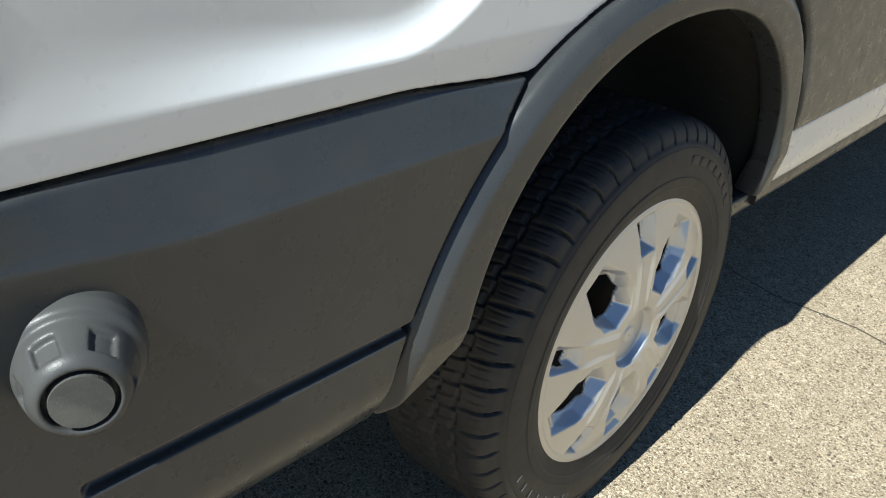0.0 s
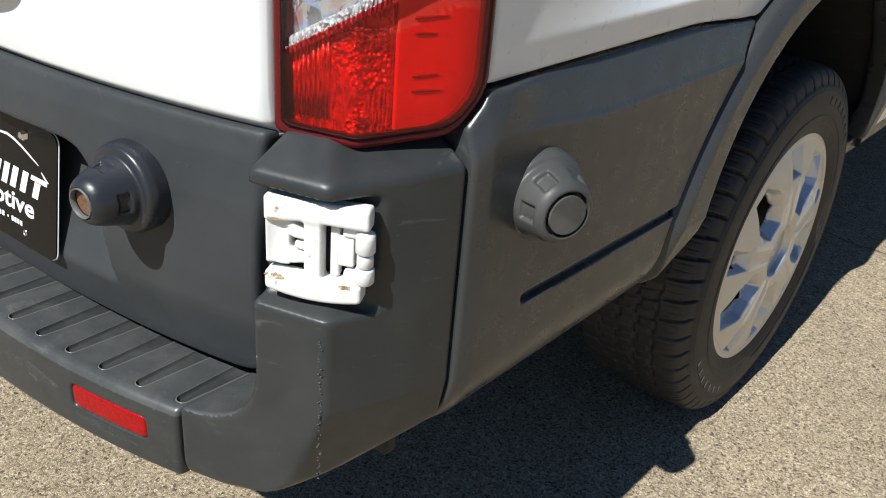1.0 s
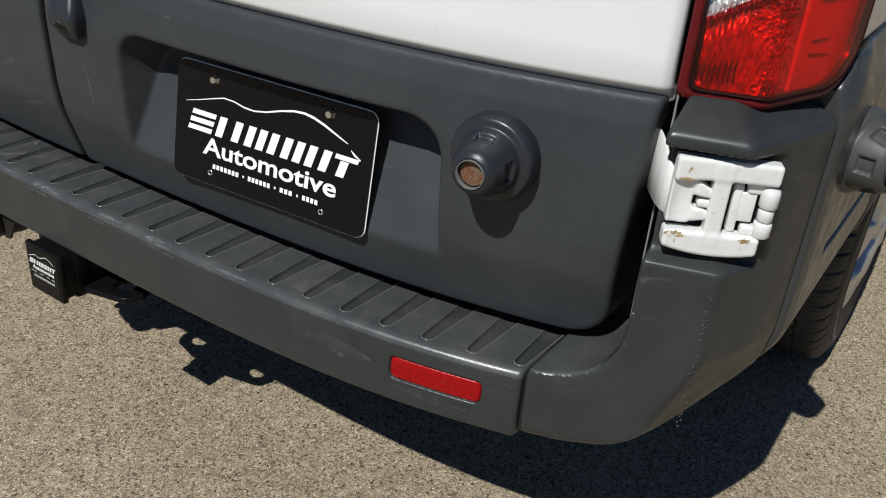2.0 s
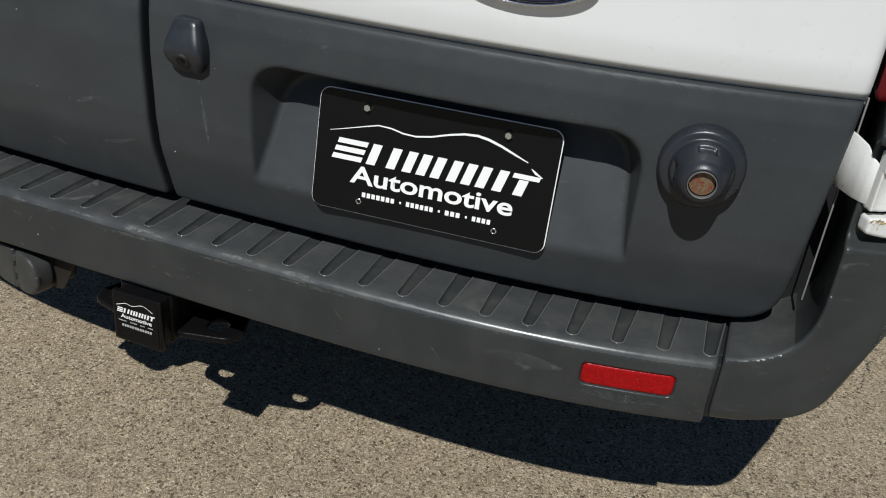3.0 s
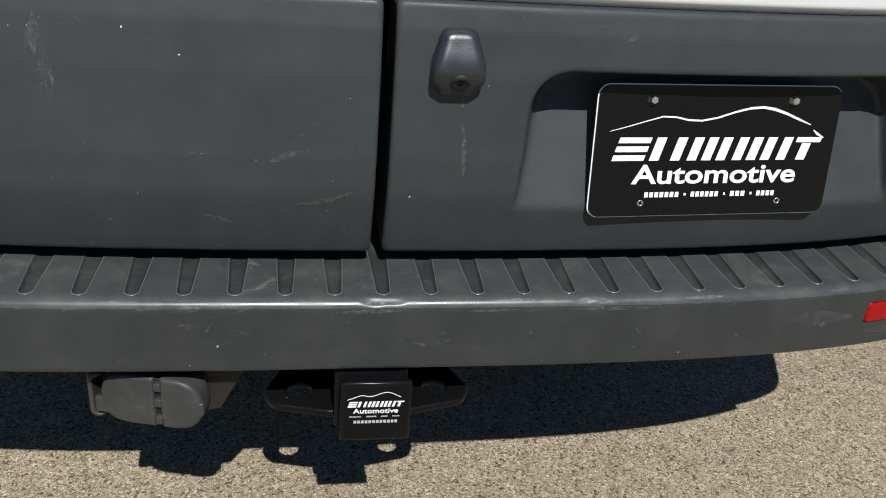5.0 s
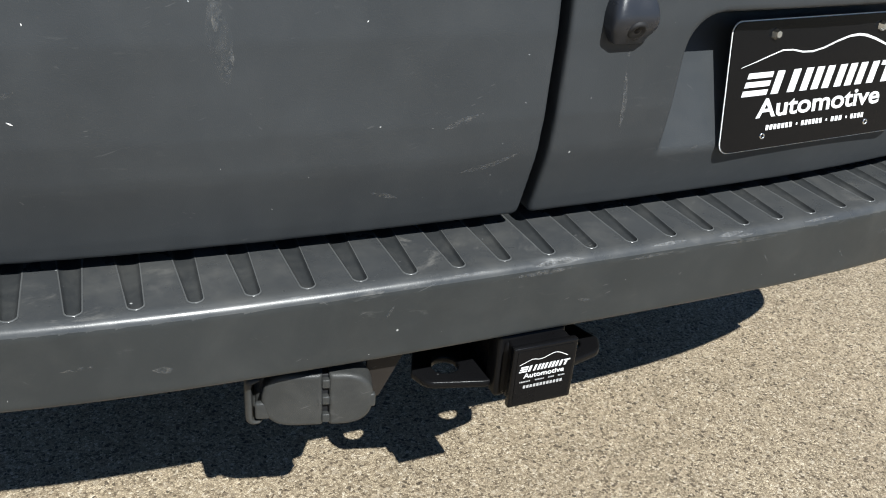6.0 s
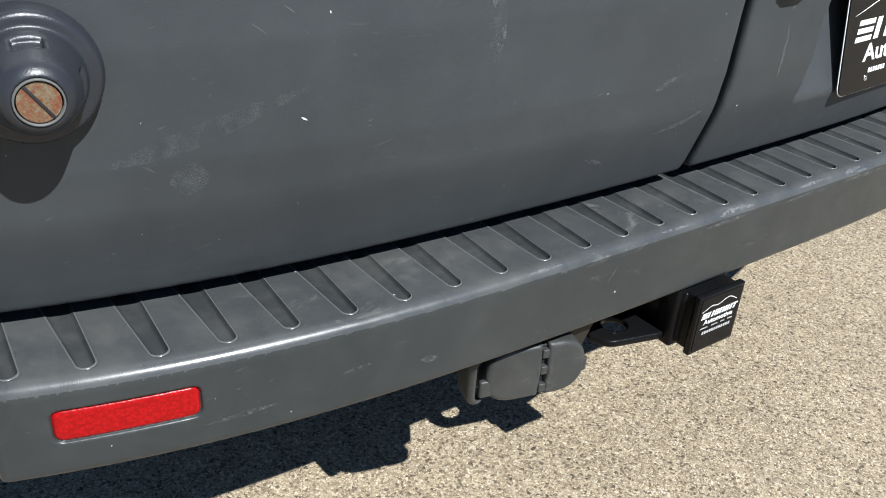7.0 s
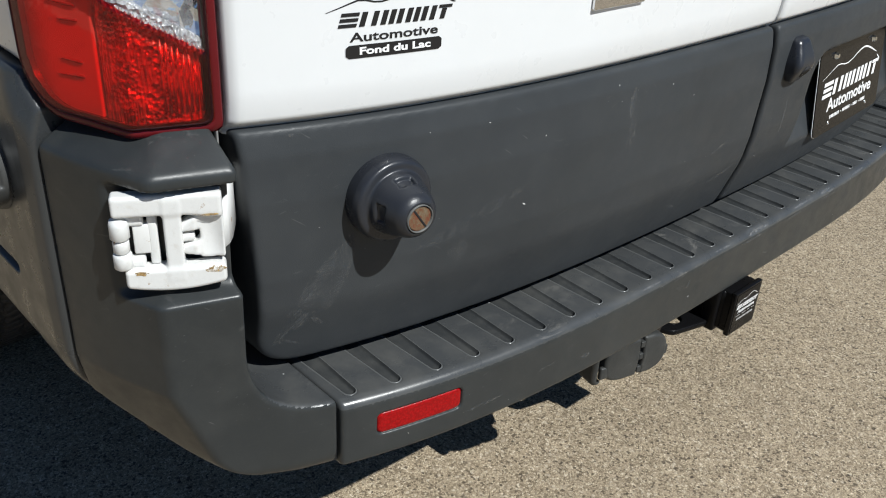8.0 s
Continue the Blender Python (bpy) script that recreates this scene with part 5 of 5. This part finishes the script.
# ---- reversing camera ----
def cam_pod(X, Y, Z):
    w = 0.0275 - 0.0095 * step01(-0.012, 0.034, Z) - 0.007 * step01(-0.018, -0.036, Z)
    out = 0.012 + 0.015 * step01(0.04, -0.012, Z)
    d = smax(np.abs(X) - w, -Y - out, 0.011)
    d = smax(d, smax(Z - 0.030, -0.038 - Z + 1.5 * np.maximum(-Y - 0.012, 0), 0.007), 0.009)
    return smax(d, Y - 0.012, 0.002)


PO = Matrix.Translation((0.0700, -0.042, 0.774)) @ pose(0, 0, 0, 0, 0, 1.0)
pod = place(part("reversing_camera", skin(cam_pod, (-0.03, -0.04, -0.045), (0.03, 0.015, 0.046), 0.002), M_CONE, van, "dark grey reversing camera pod"), PO)
place(part("lens_ring", lathe([(0.004, 0.0), (0.0085, 0.002), (0.011, 0.0005), (0.0115, -0.006)], 24, lambda s, a, b: (a, -s, b)), M_BLACK, pod, "black camera lens ring"),
      pose(0.001, -0.0220, -0.0215, 34, 0, 0))
place(part("lens", lathe([(0.0002, 0.002), (0.0025, 0.0015), (0.004, 0.0)], 20, lambda s, a, b: (a, -s, b)), M_PLATE, pod, "small glass lens"), pose(0.001, -0.0220, -0.0215, 34, 0, 0))

# ---- tow hitch and trailer socket ----
hitch = part("tow_hitch", block((-0.004, 0.18, 0.369), (0.037, 0.26, 0.037), 0.006), M_BLKSTEEL, van, "black painted steel tow hitch")
part("cross_tube", block((0, 0.16, 0.395), (0.55, 0.03, 0.03), 0.006), M_BLKSTEEL, hitch)
part("collar", block((-0.004, -0.06, 0.369), (0.043, 0.014, 0.043), 0.005), M_BLKSTEEL, hitch)


def chain_plate(sign):
    def f(X, Y, Z):
        A = (X + 0.003) * sign
        q = smax(A - 0.128 + 0.4 * np.abs(Y + 0.02), 0.03 - A, 0.004)
        q = smax(q, smax(-0.062 - Y + 0.25 * np.maximum(A - 0.05, 0), Y - 0.06, 0.004), 0.01)
        hole = np.sqrt((A - 0.084) ** 2 + (Y + 0.018) ** 2) - 0.0160
        return smax(smax(q, -hole, 0.003), np.abs(Z - 0.338) - 0.005, 0.003)
    lo, hi = (0.02, -0.07, 0.33), (0.14, 0.065, 0.346)
    if sign < 0:
        lo, hi = (-0.14, lo[1], lo[2]), (-0.02, hi[1], hi[2])
    return skin(f, lo, hi, 0.0025)


part("chain_plate", chain_plate(1), M_BLKSTEEL, hitch, "black steel plate with chain hole")
part("chain_plate", chain_plate(-1), M_BLKSTEEL, hitch, "black steel plate with chain hole")

HC = Matrix.Translation((0.000, -0.092, 0.3690))
cover = part("hitch_cover", block((0, -0.003, 0), (0.0408, 0.0045, 0.0412), 0.002, m=HC), M_PLATE, None, "square black plastic hitch cover with white lettering")
tagged(cover, category="hitch cover")
part("rim", block((0, 0.016, 0), (0.0372, 0.016, 0.0377), 0.003, m=HC), M_BLKSTEEL, cover)
part("face_edge", flat(round_rect(0.0362, 0.0368, 0.002), 0.001, HC @ pose(0, -0.0073, 0)), M_BLKSTEEL, cover, smooth=False)
FC = HC @ pose(0, -0.0087, 0)
part("hill_line", ribbon([(x, z + 0.019) for x, z in mountain(0.066, 0.010)], 0.0009, FC), M_INKW, cover)
emblem_bars(cover, FC @ pose(0, 0, 0.0125), 0.064, 0.0078, M_INKW, slant=0.3)
part("lettering", word("Automotive", 0.0094, FC @ pose(0, 0, 0.0025), stretch=1.15, bold=0.0001), M_INKW, cover)
small_bars(cover, FC @ pose(0, 0, -0.005), [(-0.031, -0.017), (-0.011, 0.001), (0.006, 0.014), (0.019, 0.028)], 0.0019, M_INKG)
small_bars(cover, FC @ pose(0, 0, -0.0125), [(-0.026, 0.026)], 0.0042, M_INKG)


def socket_lid(x0, x1):
    """One lid: a slice of an oblong with cut corners, its face framed by a low rim."""
    def f(X, Y, Z):
        q = smax(np.abs(X - 0.005) - 0.060, np.abs(Z) - 0.0345, 0.012)
        q = smax(q, (np.abs(X - 0.005) + np.abs(Z)) * 0.7071 - 0.056, 0.014)
        inset = np.maximum(np.maximum(q + 0.007, X - x1 + 0.005), x0 + 0.005 - X)
        d = smax(np.maximum(np.maximum(q, X - x1), x0 - X), np.abs(Y) - 0.016 - 0.08 * np.maximum(-q, 0), 0.006)
        return smax(d, -np.maximum(inset, Y + 0.0172), 0.002)
    return skin(f, (x0 - 0.004, -0.024, -0.038), (x1 + 0.004, 0.022, 0.038), 0.002)


def socket_collar(X, Y, Z):
    """The curled lip at the end of the socket, open towards the lids."""
    d = rbox((0, 0, 0), (0.010, 0.020, 0.032), 0.009)(X, Y, Z)
    return smax(d, -rbox((0.010, -0.012, 0), (0.012, 0.020, 0.026), 0.006)(X, Y, Z), 0.003)


SO = Matrix.Translation((-0.256, -0.046, 0.3650)) @ pose(0, 0, 0, 0, 0, -14)
socket = place(part("trailer_socket", skin(rbox((-0.004, 0.03, 0.0), (0.06, 0.03, 0.030), 0.012), (-0.07, -0.005, -0.035), (0.06, 0.065, 0.035), 0.003), M_SOCKET, van,
                    "grey plastic trailer socket with two closed lids"), SO)
place(part("lid", socket_lid(-0.056, 0.0098), M_SOCKET, socket, "large grey lid"), pose(0, -0.004, 0))
place(part("lid", socket_lid(0.0165, 0.066), M_SOCKET, socket, "small grey lid"), pose(0, -0.004, 0))
# black strip put in for the shade between the two lids
place(part("hinge_gap", block((0, 0, 0), (0.0045, 0.004, 0.031), 0.001), M_BLACK, socket, "black strip for the shade between the lids"), pose(0.0132, -0.010, 0))
for z in (0.022, 0.0, -0.024):
    place(part("lid_hinge", block((0, 0, 0), (0.0042, 0.004, 0.0055), 0.0015), M_SOCKET, socket), pose(0.0135, -0.0165, z))
place(part("tab", block((0, 0, 0), (0.008, 0.004, 0.011), 0.003), M_SOCKET, socket), pose(-0.054, -0.016, -0.012))
place(part("tab", block((0, 0, 0), (0.007, 0.004, 0.009), 0.003), M_SOCKET, socket), pose(0.060, -0.016, -0.002))
place(part("neck", skin(socket_collar, (-0.014, -0.026, -0.036), (0.018, 0.030, 0.036), 0.002), M_SOCKET, socket, "grey socket collar"), pose(-0.0630, 0.002, -0.003))
bracket = part("socket_bracket", flat([(-0.195, 0.415), (-0.140, 0.415), (-0.180, 0.340), (-0.195, 0.337)], 0.004, Matrix.Translation((0, -0.042, 0))), M_BRACKET, van,
               "dusty brown steel bracket", smooth=False)
part("top_flange", block((-0.25, 0.04, 0.412), (0.11, 0.05, 0.004), 0.002), M_BRACKET, bracket)


# ---- rub marks and specks on the grey plastic ----
def scuff_mat():
    m = bpy.data.materials.new("pale_rub")
    m.use_nodes = True
    n = Nodes(m)
    n.b.inputs["Base Color"].default_value = (0.19, 0.19, 0.187, 1)
    n.b.inputs["Roughness"].default_value = 0.6
    n.link(n.ramp(n.noise(160.0, 4, 0.7), (0.40, 0.0), (0.70, 0.42)), n.b.inputs["Alpha"])
    return m


M_SCUFF = scuff_mat()


def smudge_mat():
    m = bpy.data.materials.new("pale_smudge")
    m.use_nodes = True
    n = Nodes(m)
    n.b.inputs["Base Color"].default_value = (0.17, 0.175, 0.175, 1)
    n.b.inputs["Roughness"].default_value = 0.55
    cloud = n.ramp(n.noise(45.0, 5, 0.7, n.stretch(1.6, 1.6, 0.8, (0, 0.5, 0))), (0.42, 0.0), (0.8, 0.3))
    n.link(cloud, n.b.inputs["Alpha"])
    return m


M_SMUDGE = smudge_mat()
M_SPECK = material("white_speck", (0.7, 0.7, 0.68), 0.6)


def on_door(x, z):
    return Vector((x, float(door_profile(z)) + float(bow(x)) - 0.0006, z))


def on_bumper(x, z):
    return Vector((x, float(lip(np.array(x))) - 0.0006, z))


def rub(points, width, where, parent, mat=None):
    """A thin rubbed streak that follows a surface; fat in the middle, fine at its ends."""
    bm = bmesh.new()
    rows = []
    n = 14
    pts = [Vector(p) for p in points]
    for i in range(n + 1):
        t = i / n * (len(pts) - 1)
        k = min(int(t), len(pts) - 2)
        p = pts[k].lerp(pts[k + 1], t - k)
        d = (pts[k + 1] - pts[k]).normalized()
        w = width * (0.15 + 0.85 * math.sin(math.pi * i / n)) / 2
        rows.append((bm.verts.new(where(p.x - d.y * w, p.y + d.x * w)), bm.verts.new(where(p.x + d.y * w, p.y - d.x * w))))
    for a, b in zip(rows, rows[1:]):
        bm.faces.new((a[1], b[1], b[0], a[0]))
    return part("rub_mark", bm, mat or M_SCUFF, parent)


for pts, w in (([(0.078, 0.738), (0.080, 0.718)], 0.004), ([(0.081, 0.705), (0.085, 0.682), (0.0875, 0.655), (0.088, 0.640)], 0.0055),
               ([(0.245, 0.795), (0.262, 0.803)], 0.004), ([(0.20, 0.60), (0.212, 0.604)], 0.004)):
    rub(pts, w, on_door, door_r)
for pts, w in (([(-0.79, 0.60), (-0.806, 0.572), (-0.80, 0.556)], 0.003), ([(-0.806, 0.574), (-0.785, 0.560), (-0.778, 0.556)], 0.004), ([(-0.775, 0.60), (-0.76, 0.585)], 0.007),
               ([(-0.335, 0.80), (-0.338, 0.76)], 0.010), ([(-0.325, 0.745), (-0.33, 0.72)], 0.008),
               ([(-0.12, 0.655), (-0.085, 0.668)], 0.008), ([(-0.10, 0.60), (-0.06, 0.607), (-0.03, 0.62)], 0.006), ([(-0.19, 0.585), (-0.16, 0.575)], 0.006),
               ([(-0.80, 0.82), (-0.792, 0.821)], 0.003)):
    rub(pts, w, on_door, door_l)
for pts, w in (([(0.43, 0.462), (0.446, 0.444)], 0.0022), ([(0.545, 0.462), (0.565, 0.458)], 0.008), ([(0.585, 0.470), (0.60, 0.466)], 0.006), ([(-0.19, 0.470), (-0.181, 0.485)], 0.003),
               ([(-0.42, 0.450), (-0.40, 0.447)], 0.008), ([(0.04, 0.455), (0.055, 0.452)], 0.005), ([(-0.50, 0.46), (-0.47, 0.463)], 0.004), ([(0.30, 0.475), (0.312, 0.46)], 0.002),
               ([(-0.62, 0.442), (-0.56, 0.447)], 0.005), ([(0.10, 0.497), (0.16, 0.499)], 0.004), ([(0.22, 0.498), (0.33, 0.498)], 0.005), ([(-0.05, 0.497), (0.03, 0.499)], 0.006)):
    rub(pts, w, on_bumper, bumper)


def on_lip(x, away):
    """On the rounded lip of the step; away: metres from its middle, upwards."""
    return Vector((x, float(lip(np.array(x))) + 0.0030 + 0.7 * away, 0.5072 + 0.7 * away))


M_SCRAPE = scuff_mat()
M_SCRAPE.node_tree.nodes["Principled BSDF"].inputs["Base Color"].default_value = (0.36, 0.36, 0.355, 1)
for pts, w in (([(-0.020, -0.002), (0.012, 0.001)], 0.006), ([(0.004, 0.002), (0.040, -0.001)], 0.005), ([(0.225, 0.0), (0.262, 0.002)], 0.006), ([(0.250, -0.003), (0.275, -0.003)], 0.003),
               ([(-0.30, 0.001), (-0.255, 0.001)], 0.003), ([(0.36, 0.0), (0.41, 0.001)], 0.004), ([(-0.115, 0.001), (-0.070, 0.0)], 0.003), ([(0.13, 0.001), (0.18, 0.002)], 0.004)):
    rub(pts, w, on_lip, bumper, M_SCRAPE)


def specks(where, x0, x1, z0, z1, count, seed):
    rnd = random.Random(seed)
    bm = bmesh.new()
    for _ in range(count):
        x, z = rnd.uniform(x0, x1), rnd.uniform(z0, z1)
        a, s = rnd.uniform(0, 3.14), rnd.uniform(0.0003, 0.0008)
        ln = s * rnd.choice((1, 1, 1, 2.2))
        c = [where(x + ln * math.cos(a + q) * (1 if i % 2 == 0 else 0.5), z + ln * math.sin(a + q) * (1 if i % 2 == 0 else 0.5)) for i, q in enumerate((0, 1.57, 3.14, 4.71))]
        bm.faces.new([bm.verts.new(p) for p in c][::-1])
    return bm


tagged(part("specks", specks(on_door, -0.82, -0.03, 0.56, 0.81, 26, 3), M_SPECK, door_l, "tiny white flecks", smooth=False), kind="stuff")
tagged(part("specks", specks(on_door, 0.03, 0.15, 0.56, 0.81, 5, 5), M_SPECK, door_r, "tiny white flecks", smooth=False), kind="stuff")
tagged(part("specks", specks(on_bumper, -0.77, 0.77, 0.425, 0.50, 10, 7), M_SPECK, bumper, "tiny white flecks", smooth=False), kind="stuff")
rub([(-0.511, 0.6860), (-0.506, 0.6830)], 0.0015, on_door, door_l, M_SPECK)
for pts, w in (([(-0.805, 0.58), (-0.77, 0.63), (-0.735, 0.70)], 0.045), ([(-0.34, 0.79), (-0.33, 0.71)], 0.022), ([(-0.66, 0.662), (-0.60, 0.678), (-0.50, 0.712)], 0.018),
               ([(-0.812, 0.565), (-0.79, 0.60), (-0.775, 0.64)], 0.020), ([(-0.60, 0.66), (-0.60, 0.63)], 0.03)):
    rub(pts, w, on_door, door_l, M_SMUDGE)
for pts, w in (([(0.62, 0.443), (0.72, 0.440)], 0.012), ([(0.50, 0.472), (0.60, 0.468)], 0.02)):
    rub(pts, w, on_bumper, bumper, M_SMUDGE)
